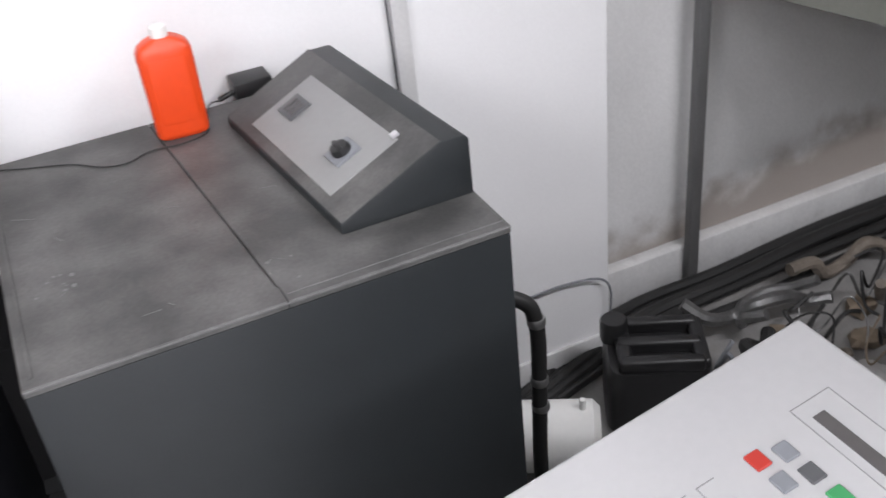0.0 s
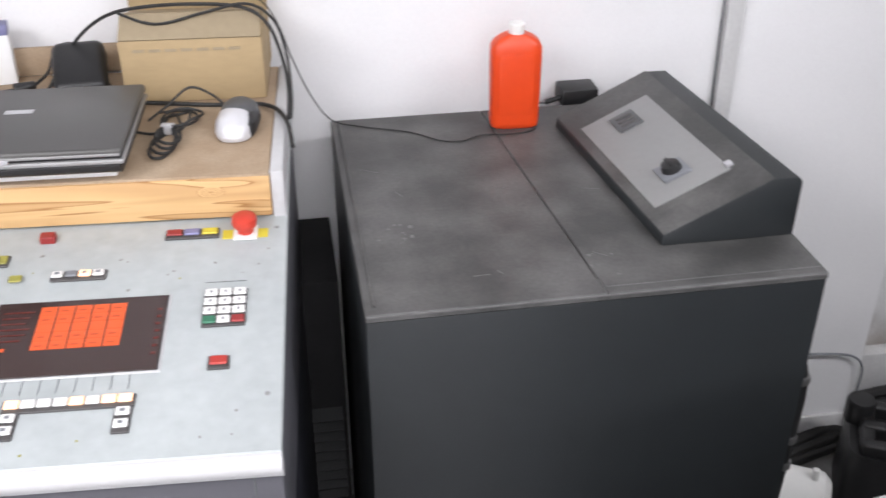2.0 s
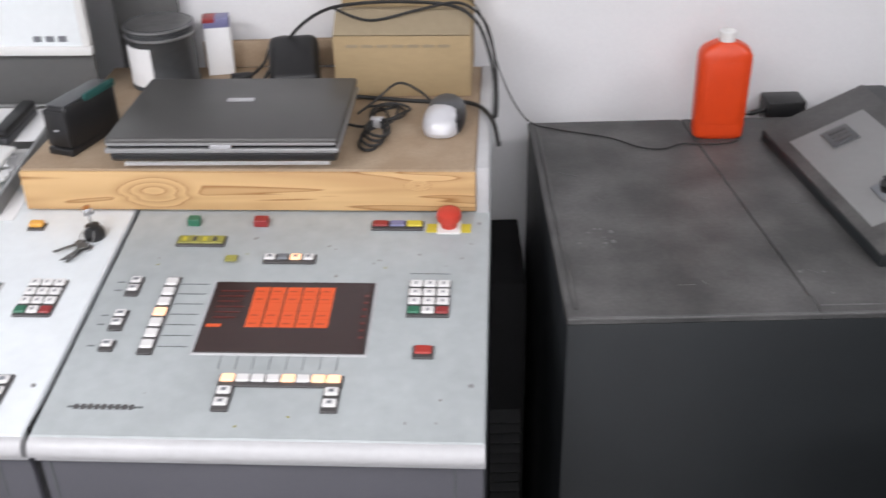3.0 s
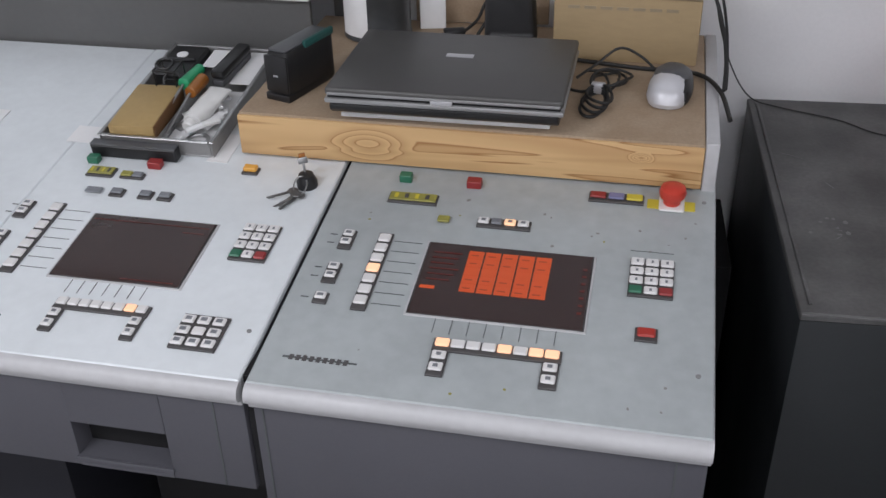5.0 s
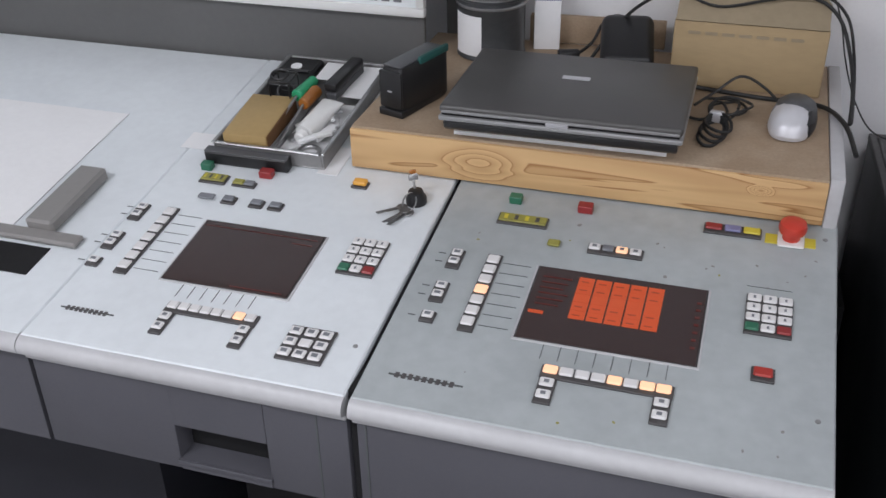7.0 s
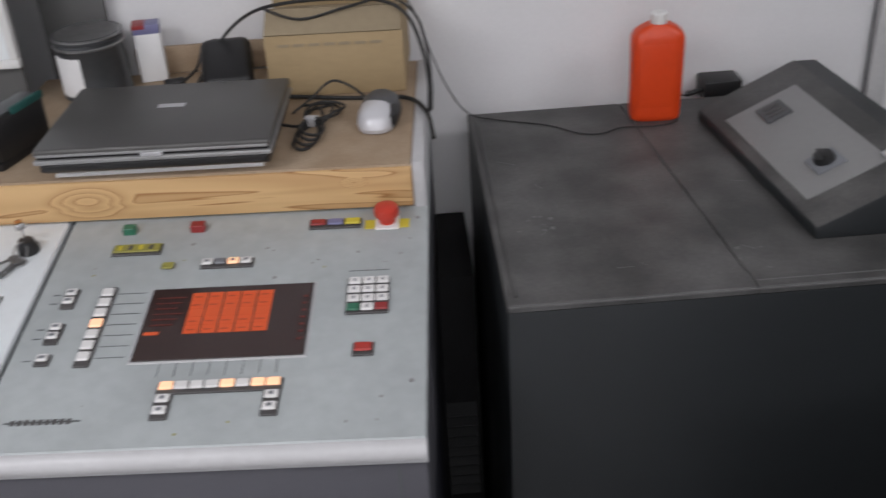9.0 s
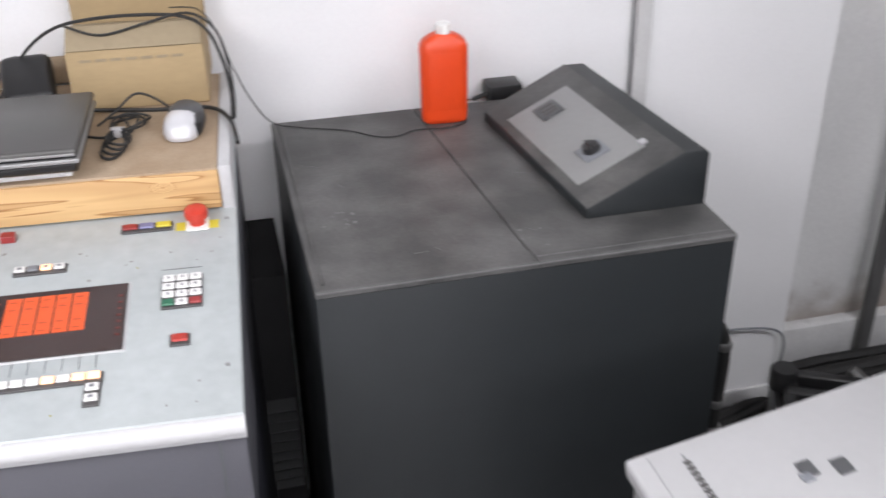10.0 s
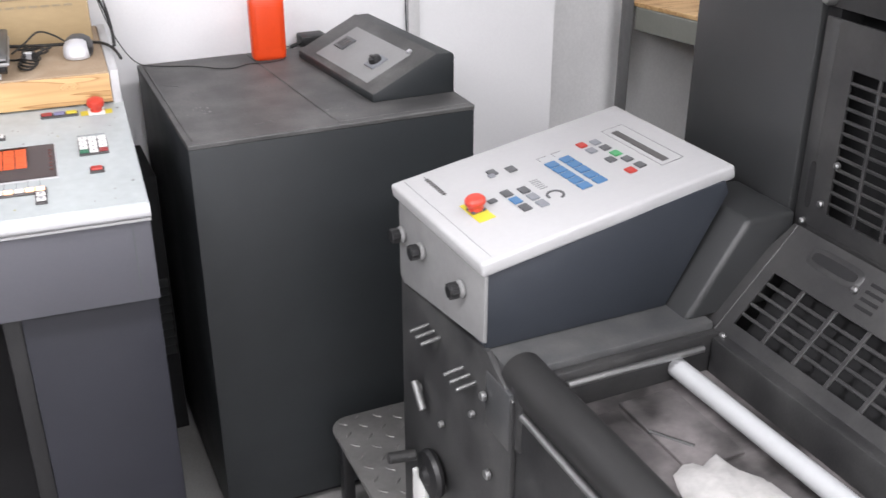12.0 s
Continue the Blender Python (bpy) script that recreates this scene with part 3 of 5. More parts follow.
# lit table on the screen, split into cells by dark rules
for i in range(5):
    for j in range(5):
        u, v = -0.329 + i * 0.0226, 0.160 + j * 0.0166
        part("lit_cell", on_panel(u, u + 0.0205, v, v + 0.0162, 0.0033, 0.0037, 0.0), M_GLOW, d)
        if (i * 3 + j) % 3 != 2:
            part("dark_bar", on_panel(u + 0.004, u + 0.014, v + 0.006, v + 0.0082, 0.0038, 0.0041, 0.0), M_GLOW2, d)
part("lit_field", on_panel(-0.3805, -0.361, 0.160, 0.166, 0.0033, 0.0037, 0.0), M_GLOW, d)
for k in range(6):
    part("dim_line", on_panel(-0.376, -0.345 + 0.004 * (k % 3), 0.178 + k * 0.011, 0.1805 + k * 0.011, 0.0033, 0.0037, 0.0), M_GLOWDIM, d)
for k in range(7):
    part("dim_line", on_panel(-0.176, -0.170, 0.14 + k * 0.014, 0.144 + k * 0.014, 0.0033, 0.0037, 0.0), M_GLOWDIM, d)
d2 = display(left, -0.880, -0.695, 0.112, 0.247, False)
part("dim_line", on_panel(-0.876, -0.70, 0.235, 0.2362, 0.0033, 0.0037, 0.0), M_GLOWDIM, d2)
part("dim_line", on_panel(-0.78, -0.704, 0.116, 0.1175, 0.0033, 0.0037, 0.0), M_GLOWDIM, d2)
part("dim_line", on_panel(-0.735, -0.704, 0.222, 0.2235, 0.0033, 0.0037, 0.0), M_GLOWDIM, d2)


def soft_row(parent, u0, u1, v, n, lit):
    """The bracket of soft keys under a screen: one row and two legs."""
    field(parent, u0 - 0.002, u1 + 0.002, v - 0.012, v + 0.0085)
    w = (u1 - u0) / n
    for i in range(n):
        key(parent, u0 + (i + 0.5) * w, v, w * 0.90, 0.0135, M_GLOWKEY if i in lit else M_KEY)
    for u in (u0 + w / 2, u1 - w / 2):
        field(parent, u - w * 0.55, u + w * 0.55, v - 0.054, v - 0.0125)
        for k in (1, 2):
            cap = key(parent, u, v - 0.0195 * k - 0.002, w * 0.90, 0.0135, M_KEY)
            part("key_mark", on_panel(u - 0.003, u + 0.003, v - 0.0195 * k - 0.0045, v - 0.0195 * k + 0.0005, 0.0075, 0.0079, 0), M_KEYG, cap)


soft_row(right, -0.339, -0.187, 0.064, 8, (0, 4, 6, 7))
soft_row(left, -0.842, -0.714, 0.062, 8, (6,))
for u0, n, step, v0 in ((-0.348, 8, 0.0215, 0.084), (-0.845, 7, 0.018, 0.083)):
    for i in range(n):
        part("printed_line", on_panel(u0 + i * step, u0 + i * step + 0.0009, v0, v0 + 0.026, 0.0, 0.0006, 0), M_PRINT, right if u0 > -0.5 else left)


def soft_column(parent, u, v0, v1, n, lit=()):
    field(parent, u - 0.010, u + 0.010, v0 - 0.006, v1 + 0.002)
    h = (v1 - v0) / n
    for i in range(n):
        key(parent, u, v0 + (i + 0.5) * h, 0.017, h * 0.80, M_GLOWKEY if i in lit else M_KEY)
        part("printed_line", on_panel(u + 0.013, u + 0.052, v0 + (i + 0.5) * h, v0 + (i + 0.5) * h + 0.0009, 0, 0.0006, 0), M_PRINT, parent)


soft_column(right, -0.449, 0.113, 0.262, 7, (3,))
soft_column(left, -0.945, 0.113, 0.262, 7)


def pair_keys(parent, u, v, n):
    field(parent, u - 0.0095, u + 0.0095, v - 0.011 * n, v + 0.009 * n)
    for k in range(n):
        cap = key(parent, u, v + (k - (n - 1) / 2) * 0.0175 + 0.001, 0.0145, 0.0125, M_KEY)
        part("key_mark", on_panel(u - 0.004, u + 0.004, v + (k - (n - 1) / 2) * 0.0175 - 0.002, v + (k - (n - 1) / 2) * 0.0175 + 0.003, 0.0075, 0.0079, 0), M_KEYG, cap)
    for k in range(n):
        part("printed_mark", on_panel(u - 0.027, u - 0.017, v + (k - (n - 1) / 2) * 0.018, v + (k - (n - 1) / 2) * 0.018 + 0.0015, 0, 0.0006, 0), M_PRINT, parent)


for r, u in ((right, -0.502), (left, -0.994)):
    pair_keys(r, u + 0.001, 0.245, 2)
    pair_keys(r, u, 0.174, 2)
    pair_keys(r, u, 0.123, 1)


def keypad(parent, u0, u1, v0, v1):
    field(parent, u0, u1, v0, v1)
    w, h = (u1 - u0) / 3, (v1 - v0) / 4
    for i in range(3):
        for j in range(4):
            mat = (M_KEYGREEN, M_KEY, M_KEYRED)[i] if j == 0 else M_KEY
            cap = key(parent, u0 + (i + 0.5) * w, v0 + (j + 0.5) * h + 0.001, w * 0.90, h * 0.76, mat)
            if j or i == 1:
                part("key_mark", on_panel(u0 + (i + 0.42) * w, u0 + (i + 0.58) * w, v0 + (j + 0.38) * h, v0 + (j + 0.64) * h, 0.0075, 0.0079, 0), M_KEYG, cap)


keypad(right, -0.117, -0.060, 0.186, 0.260)
keypad(left, -0.652, -0.599, 0.178, 0.256)
part("printed_line", on_panel(-0.118, -0.062, 0.279, 0.2797, 0, 0.0006, 0), M_PRINT, right)
field(right, -0.103, -0.076, 0.106, 0.129)
key(right, -0.0895, 0.119, 0.022, 0.016, M_RED2, label="square red key")
# nine-key block on the left panel
field(left, -0.664, -0.602, 0.005, 0.066)
for i in range(3):
    for j in range(3):
        u, v = -0.654 + i * 0.0205, 0.016 + j * 0.0195
        cap = key(left, u, v, 0.0165, 0.0140, M_KEY)
        if (i, j) != (1, 1):
            part("key_mark", on_panel(u - 0.004, u + 0.004, v - 0.003, v + 0.003, 0.0075, 0.0079, 0), M_KEYG, cap)
# upper row of the right panel
field(right, -0.331, -0.256, 0.298, 0.318)
for k in range(4):
    cap = key(right, -0.322 + k * 0.0185, 0.3095, 0.0155, 0.0125, M_GLOWKEY if k == 2 else M_KEYG if k == 1 else M_KEY)
    part("key_mark", on_panel(-0.325 + k * 0.0185, -0.319 + k * 0.0185, 0.307, 0.312, 0.0075, 0.0079, 0), M_KEYG, cap)
key(right, -0.378, 0.306, 0.017, 0.014, M_OLIVE, "indicator", 0.002)
for r, u in ((right, -0.432), (left, -0.922)):
    w = 0.036 if r is right else 0.022
    field(r, u - w, u + w, 0.337, 0.361)
    part("label_plate", on_panel(u - w + 0.002, u + w - 0.002, 0.341, 0.359, 0.0035, 0.006), M_OLIVE, r, "yellow label strip")
    for k in range(4):
        part("label_mark", on_panel(u - w * 0.75 + k * w * 0.42, u - w * 0.6 + k * w * 0.42, 0.345, 0.355, 0.006, 0.0066, 0), M_BEZEL if k % 2 else M_YELLOW, r)
field(left, -0.888, -0.850, 0.338, 0.352)
key(left, -0.878, 0.346, 0.018, 0.012, M_OLIVE)
key(left, -0.860, 0.346, 0.016, 0.012, M_KEYG)
key(left, -0.910, 0.301, 0.026, 0.013, M_KEYG, "indicator", 0.002)
for u in (-0.873, -0.827, -0.796):
    field(left, u - 0.011, u + 0.011, 0.292, 0.310)
    key(left, u, 0.302, 0.018, 0.012, M_KEYG)
for r, du, dv in ((right, 0.0, 0.0), (left, -0.494, -0.019)):
    part("push_button", on_panel(-0.462 + du, -0.444 + du, 0.388 + dv, 0.402 + dv, 0, 0.012, 0.001), M_KEYGREEN, r, "green push button")
    part("push_button", on_panel(-0.361 + du, -0.340 + du, 0.387 + dv, 0.402 + dv, 0, 0.012, 0.001), M_KEYRED, r, "red push button")
field(left, -0.705, -0.680, 0.374, 0.392)
key(left, -0.6925, 0.384, 0.021, 0.013, M_ORANGE, rise=0.007, label="orange key")
field(right, -0.184, -0.107, 0.380, 0.402)
for k, mt in enumerate((M_KEYRED, M_LILAC, M_YELLOW)):
    key(right, -0.171 + k * 0.0255, 0.392, 0.0225, 0.014, mt)
es = part("label_plate", on_panel(-0.102, -0.036, 0.376, 0.398, 0, 0.0015), M_YELLOW, right, "yellow emergency stop label")
part("collar", on_panel(-0.086, -0.051, 0.370, 0.404, 0.0015, 0.004, 0.002), M_CAP, es)
eb = turned([(0.012, 0.003), (0.012, 0.014), (0.0175, 0.016), (0.019, 0.022), (0.017, 0.029), (0.010, 0.033), (0.003, 0.034)], 28)
eb.transform(P @ pose(-0.0685, 0.390, 0))
part("mushroom_button", eb, M_ESTOP, es, "red mushroom emergency stop button")


def brand(parent, u0, u1, v):
    """A maker's mark as plain dark bars."""
    part("maker_mark", on_panel(u0, u1, v - 0.0012, v + 0.0012, 0, 0.0008, 0), M_PRINT, parent)
    n = 9
    w = (u1 - u0 - 0.016) / n
    for k in range(n):
        part("mark_bar", on_panel(u0 + 0.008 + k * w, u0 + 0.008 + k * w + w * 0.62, v - 0.0042, v + 0.0042, 0, 0.0009, 0), M_BEZEL, parent)


brand(right, -0.517, -0.424, 0.0155)
brand(left, -0.985, -0.905, 0.028)
for u, v, r in ((-0.027, 0.060, right), (-0.573, 0.050, left), (-0.024, 0.40, right)):
    sc = turned([(0.0032, 0), (0.0032, 0.0010), (0.0015, 0.0016)], 14)
    sc.transform(P @ pose(u, v, 0))
    part("screw", sc, M_PLATE, r)
specks = random.Random(3)
for i in range(22):
    sp = turned([(0.0012 + 0.002 * specks.random(), 0), (0.0008, 0.0003)], 7)
    sp.transform(P @ pose(specks.uniform(-0.50, -0.03), specks.choice((specks.uniform(-0.02, 0.045), specks.uniform(0.27, 0.37))), 0, 0, 0, 360 * specks.random()) @ Matrix.Diagonal((1, 0.5 + specks.random(), 1, 1)))
    part("dirt_speck", sp, M_GREYTHING if i % 5 else M_OLIVE, right)
# lock on the left panel with a bunch of keys hanging from it
lk = turned([(0.0155, 0), (0.0155, 0.009), (0.013, 0.013), (0.011, 0.020), (0.005, 0.021)], 24)
lk.transform(P @ pose(-0.596, 0.362, 0))
lock = part("key_lock", lk, M_BLACK, left, "black key lock")
for a, b, c, dd, mt in ((-0.0018, 0.0018, 0.018, 0.036, M_STEEL), (-0.007, 0.007, 0.034, 0.044, M_STEEL), (-0.005, 0.005, 0.044, 0.050, M_AMBER)):
    kb = block(a, b, -0.002, 0.002, c, dd, 0.0012)
    kb.transform(P @ pose(-0.596, 0.362, 0, -18, 0, 30))
    part("key_head", kb, mt, lock)
ringpts = [(-0.600 + 0.010 * math.cos(i * math.pi / 5), 0.344 + 0.012 * math.sin(i * math.pi / 5), 0.004 + 0.008 * (math.sin(i * math.pi / 5) + 1)) for i in range(11)]
rb = sweep(ringpts, 0.0011, 6, 2)
rb.transform(P)
part("key_ring", rb, M_STEEL, lock)
for k, (ku, kv, turn) in enumerate(((-0.604, 0.334, -38), (-0.598, 0.330, -28), (-0.610, 0.338, -52), (-0.603, 0.329, -18))):
    km = P @ pose(ku, kv, 0.0015 + 0.0018 * k, 4 - 3 * k, 6 * (k % 2), turn)
    head = turned([(0.0075, 0), (0.0085, 0.0008), (0.0075, 0.0018)], 14)
    head.transform(km)
    part("hanging_key", head, M_DULL, lock)
    blade = shaped([(-0.0022, -0.040), (0.0018, -0.038), (0.0022, -0.031), (0.0012, -0.027), (0.0024, -0.022), (0.0022, 0.0), (-0.0022, 0.0)], "z", 0.0, 0.0016)
    blade.transform(km)
    part("key_blade", blade, M_DULL, lock)

# ---------- inspection desk beside the console ----------
desk = thing("inspection_desk", -1.6, 0.2, FZ, "pale blue grey sheet inspection desk with rounded front edge", "desk")
part("desktop", on_panel(-2.1, -1.0095, -0.033, 0.738, -0.014, -0.001, 0.002), M_PANEL2, desk)
part("body", in_k(shaped([(-0.026, 0.800), (0.73, 0.800), (0.73, pz(0.73) - 0.016), (-0.026, pz(0) - 0.03)], "x", -2.1, -1.012)), M_FASCIA, desk)
prof = [(-0.02, pz(-0.02) - 0.004)] + [(-0.030 + 0.016 * math.cos(radians(90 + i * 15)), 0.9695 + 0.015 * math.sin(radians(90 + i * 15))) for i in range(9)] + [(-0.03, 0.954), (-0.02, 0.954)]
part("front_roll", in_k(shaped(prof, "x", -2.1, -1.0095)), M_ROLL, desk)
part("base", in_k(block(-2.0, -1.1, 0.3, 0.80, FZ, 0.799, 0.003)), M_BASE, desk)
part("slot", on_panel(-1.16, -1.075, 0.075, 0.135, -0.001, 0.0006, 0), M_DARK, desk, "dark slot in the desktop")
single("paper_sheet", on_panel(-1.75, -1.165, 0.05, 0.50, 0.0, 0.0012, 0), M_PAPER, "white printed paper sheet lying on the desk", "paper")
hold = thing("sheet_stop", -1.2, 0.05, 1.0, "grey angled sheet stop on the desk", "sheet stop")
part("bar", on_panel(-1.135, -1.088, 0.165, 0.315, 0.0, 0.022, 0.004), M_GREYTHING, hold)
part("flange", on_panel(-1.19, -1.036, 0.140, 0.165, 0.0, 0.010, 0.003), M_GREYTHING, hold)
bk = thing("back_panel", -1.5, 0.70, 1.0, "dark grey sheet metal upright behind the desk", "back panel")
part("sheet", in_k(block(-2.6, -0.7055, 0.739, 0.750, 0.766, 1.75, 0.002)), M_BACK, bk)
part("side_sheet", in_k(block(-0.7050, -0.585, 0.868, 0.878, 0.766, 1.75, 0.002)), M_BACK, bk)
wb = thing("white_board", -1.5, 0.72, 1.13, "white glossy board with white metal frame on the back panel", "board")
part("board_face", in_k(block(-2.5, -0.715, 0.728, 0.738, 1.202, 1.74)), M_BOARD, wb)
part("bottom_frame", in_k(block(-2.5, -0.700, 0.722, 0.7385, 1.186, 1.202, 0.003)), M_CAP, wb)
part("side_frame", in_k(block(-0.715, -0.700, 0.722, 0.7385, 1.2025, 1.74, 0.003)), M_CAP, wb)
for k in range(3):
    part("printed_mark", in_k(block(-0.80 + k * 0.022, -0.786 + k * 0.022, 0.7265, 0.728, 1.210, 1.220)), M_KEYG, wb)

# ---------- wooden shelf on the console ----------
SH = 1.115
shelf = thing("wooden_shelf", -0.46, 0.45, 1.05, "chipboard shelf with a pine front board standing on the consoles", "shelf")
part("front_board", in_k(block(-0.722, -0.030, 0.420, 0.445, pz(0.43) + 0.004, SH - 0.004, 0.002)), M_PINE, shelf, "knotty pine front board")
part("shelf_board", in_k(block(-0.720, -0.030, 0.424, 0.86, SH - 0.018, SH, 0.002)), M_CHIP, shelf, "stained chipboard shelf board")
part("end_support", in_k(block(-0.718, -0.698, 0.446, 0.84, 1.09, SH - 0.0185)), M_CHIP, shelf)

# laptop, magazines
lap = thing("laptop", -0.475, 0.33, SH, "closed grey laptop lying on a magazine", "laptop")
L0 = pose(-0.478, 0.3445, SH, 0, 0, -3.0)
lw, ld = 0.172, 0.122
part("base", shaped([(-ld + 0.016, 0.017), (-ld + 0.0005, 0.026), (-ld, 0.0365), (ld, 0.0365), (ld, 0.017)], "x", -lw + 0.006, lw - 0.006, 0.002, 1), M_BLACK, lap, "black laptop base", m=L0)
part("base_rim", block(-lw - 0.001, lw + 0.001, -ld - 0.001, ld, 0.0368, 0.045, 0.003), M_LAPEDGE, lap, m=L0)
part("lid", block(-lw, lw, -ld, ld, 0.048, 0.061, 0.005, 3), M_LAPTOP, lap, "matt grey lid", m=L0)
part("hinge_gap", block(-lw + 0.004, lw - 0.004, -ld + 0.003, ld - 0.01, 0.044, 0.049), M_DARK, lap, m=L0)
part("lid_edge", block(-lw + 0.004, lw - 0.004, -ld - 0.0012, -ld + 0.002, 0.0495, 0.054, 0.001), M_LAPEDGE, lap, m=L0)
part("latch", block(-0.016, 0.016, -ld - 0.0022, -ld + 0.001, 0.044, 0.051, 0.001), M_SILVER, lap, m=L0)
part("badge", block(-0.021, 0.021, 0.018, 0.031, 0.061, 0.0622, 0.001), M_SILVER, lap, "small silver badge", m=L0)
for k in range(4):
    part("foot", turned([(0.008, 0), (0.008, 0.005)], 14), M_RUBBER, lap, m=L0 @ pose((-1 if k % 2 else 1) * 0.14, (-1 if k > 1 else 1) * 0.06, 0.0125))
for k in range(2):
    mg = single("magazine", block(-0.172 + k * 0.004, 0.139 - k * 0.012, -0.068, 0.13, 0.0065 * k, 0.0065 * k + 0.006, 0.001), M_PAPER, "glossy printed magazine under the laptop", "magazine", "magazines", m=pose(-0.468, 0.327, SH, 0, 0, -2.5 - k))

# mouse
ms = thing("computer_mouse", -0.158, 0.39, SH, "silver and black computer mouse on the shelf", "mouse")
prof = [(0.020, 0.040, 0.0), (0.030, 0.052, 0.003), (0.032, 0.055, 0.010), (0.030, 0.052, 0.022), (0.024, 0.043, 0.032), (0.014, 0.028, 0.038), (0.004, 0.010, 0.040)]
MM = pose(-0.160, 0.385, SH, 0, 0, -8)
part("shell", squarish(prof, 32, 2.6), M_MOUSE, ms, "silver shell", m=MM)
part("side_grip", squarish([(0.010, 0.040, 0.004), (0.013, 0.044, 0.012), (0.011, 0.040, 0.025), (0.004, 0.02, 0.033)], 24, 2.6), M_BLACK, ms, "black side grip", m=MM @ pose(0.023, 0.006, 0))
part("wheel", turned([(0.007, -0.0035), (0.008, 0), (0.007, 0.0035)], 16), M_BLACK, ms, m=MM @ pose(0, 0.028, 0.030, 0, 90, 0))
part("back_cover", squarish([(0.031, 0.034, 0.022), (0.027, 0.030, 0.033), (0.016, 0.022, 0.0405), (0.006, 0.010, 0.042)], 28, 2.6), M_KEYDG, ms, "dark grey back cover", m=MM @ pose(0.003, 0.020, 0.0005))

# cardboard box
cb = thing("cardboard_box", -0.22, 0.60, SH, "worn brown cardboard box with folded flap on the shelf", "cardboard box")
CBM = pose(-0.222, 0.595, SH, 0, 0, -3.5)
part("carton", block(-0.118, 0.116, -0.075, 0.075, 0, 0.108, 0.003), M_CARD, cb, m=CBM)
part("flap", shaped([(-0.075, 0.108), (-0.03, 0.135), (-0.03, 0.138), (-0.077, 0.110)], "x", -0.116, 0.114), M_CARDTOP, cb, m=CBM)
part("flap", shaped([(0.075, 0.109), (-0.028, 0.136), (-0.028, 0.139), (0.077, 0.112)], "x", -0.114, 0.112), M_CARDTOP, cb, m=CBM)
for k in range(7):
    part("printed_bar", block(-0.095 + k * 0.026, -0.076 + k * 0.026, -0.0765, -0.074, 0.088, 0.093), M_CARDTOP, cb, m=CBM)
cb2 = thing("cardboard_box", -0.215, 0.69, SH, "brown cardboard box standing behind on the shelf", "cardboard box")
part("carton", block(-0.125, 0.115, -0.006, 0.03, 0, 0.26, 0.003), M_CARD, cb2, m=pose(-0.215, 0.69, SH, 0, 0, -3.5))

# tin can
cn = thing("tin_can", -0.64, 0.62, SH, "grey tin can with white label on the shelf", "can")
CM = pose(-0.658, 0.620, SH) @ Matrix.Diagonal((1.14, 1.14, 0.84, 1))
part("can_body", turned([(0.050, 0), (0.053, 0.002), (0.053, 0.006), (0.0515, 0.009), (0.0515, 0.105), (0.053, 0.108), (0.053, 0.113), (0.0515, 0.115), (0.0515, 0.121), (0.054, 0.124), (0.054, 0.131), (0.050, 0.133), (0.048, 0.128), (0.02, 0.127)], 40), M_CAN, cn, m=CM)
for z in (0.110, 0.128):
    part("rim", turned([(0.053, z - 0.002), (0.0545, z), (0.0545, z + 0.002), (0.053, z + 0.004)], 40), M_STEEL, cn, m=CM)


def wrap(r, a0, a1, z0, z1):
    bm = bmesh.new()
    cols = []
    for i in range(13):
        a = radians(a0 + (a1 - a0) * i / 12)
        cols.append([bm.verts.new((rr * math.cos(a), rr * math.sin(a), z)) for rr, z in ((r, z0), (r, z1), (r - 0.002, z1), (r - 0.002, z0))])
    for p, q in zip(cols, cols[1:]):
        for i in range(4):
            bm.faces.new((p[i], q[i], q[(i + 1) % 4], p[(i + 1) % 4]))
    bmesh.ops.recalc_face_normals(bm, faces=bm.faces)
    return bm


part("label", wrap(0.0527, 205, 265, 0.012, 0.095), M_PAPER, cn, "white paper label", m=CM)
part("lid_label", block(-0.03, 0.02, -0.022, 0.022, 0.127, 0.1285), M_PAPER, cn, m=CM)
# small white carton with blue top
wc = thing("small_carton", -0.57, 0.68, SH, "small white carton with blue and pink print", "carton")
part("carton", block(-0.024, 0.022, -0.018, 0.018, 0, 0.105, 0.002), M_PAPER, wc, m=pose(-0.565, 0.665, SH, 0, 0, 8))
part("printed_top", block(-0.0245, 0.0225, -0.0185, 0.0185, 0.088, 0.1055, 0.002), M_LILAC, wc, m=pose(-0.565, 0.665, SH, 0, 0, 8))
part("printed_top", block(-0.0247, -0.002, -0.0187, 0.0187, 0.098, 0.1057, 0.001), M_KEYRED, wc, m=pose(-0.565, 0.665, SH, 0, 0, 8))
# chipboard offcut behind
single("board_offcut", block(-0.60, -0.36, 0.655, 0.668, SH, SH + 0.05, 0.002), M_CHIP, "chipboard offcut leaning at the wall", "board", m=pose(0, 0.03, 0))

# laptop power brick with lead
pb = thing("power_brick", -0.43, 0.61, SH, "black laptop power brick with coiled lead", "power brick")
part("case", block(-0.044, 0.044, -0.055, 0.055, 0.0, 0.046, 0.016, 4), M_BLACK, pb, m=pose(-0.420, 0.590, SH + 0.022, 28, 0, 6))
part("rest", block(-0.03, 0.03, -0.012, 0.012, 0, 0.04, 0.004), M_RUBBER, pb, m=pose(-0.420, 0.625, SH, 0, 0, 6))
part("socket", block(-0.010, 0.010, -0.0565, -0.054, 0.016, 0.032, 0.003), M_SILVER, pb, m=pose(-0.420, 0.590, SH + 0.022, 28, 0, 6))
plug = single("mains_plug", rod((-0.535, 0.59, SH + 0.012), (-0.50, 0.60, SH + 0.016), 0.011, 14, 0.007), M_BLACK, "black mains plug on the shelf", "plug")
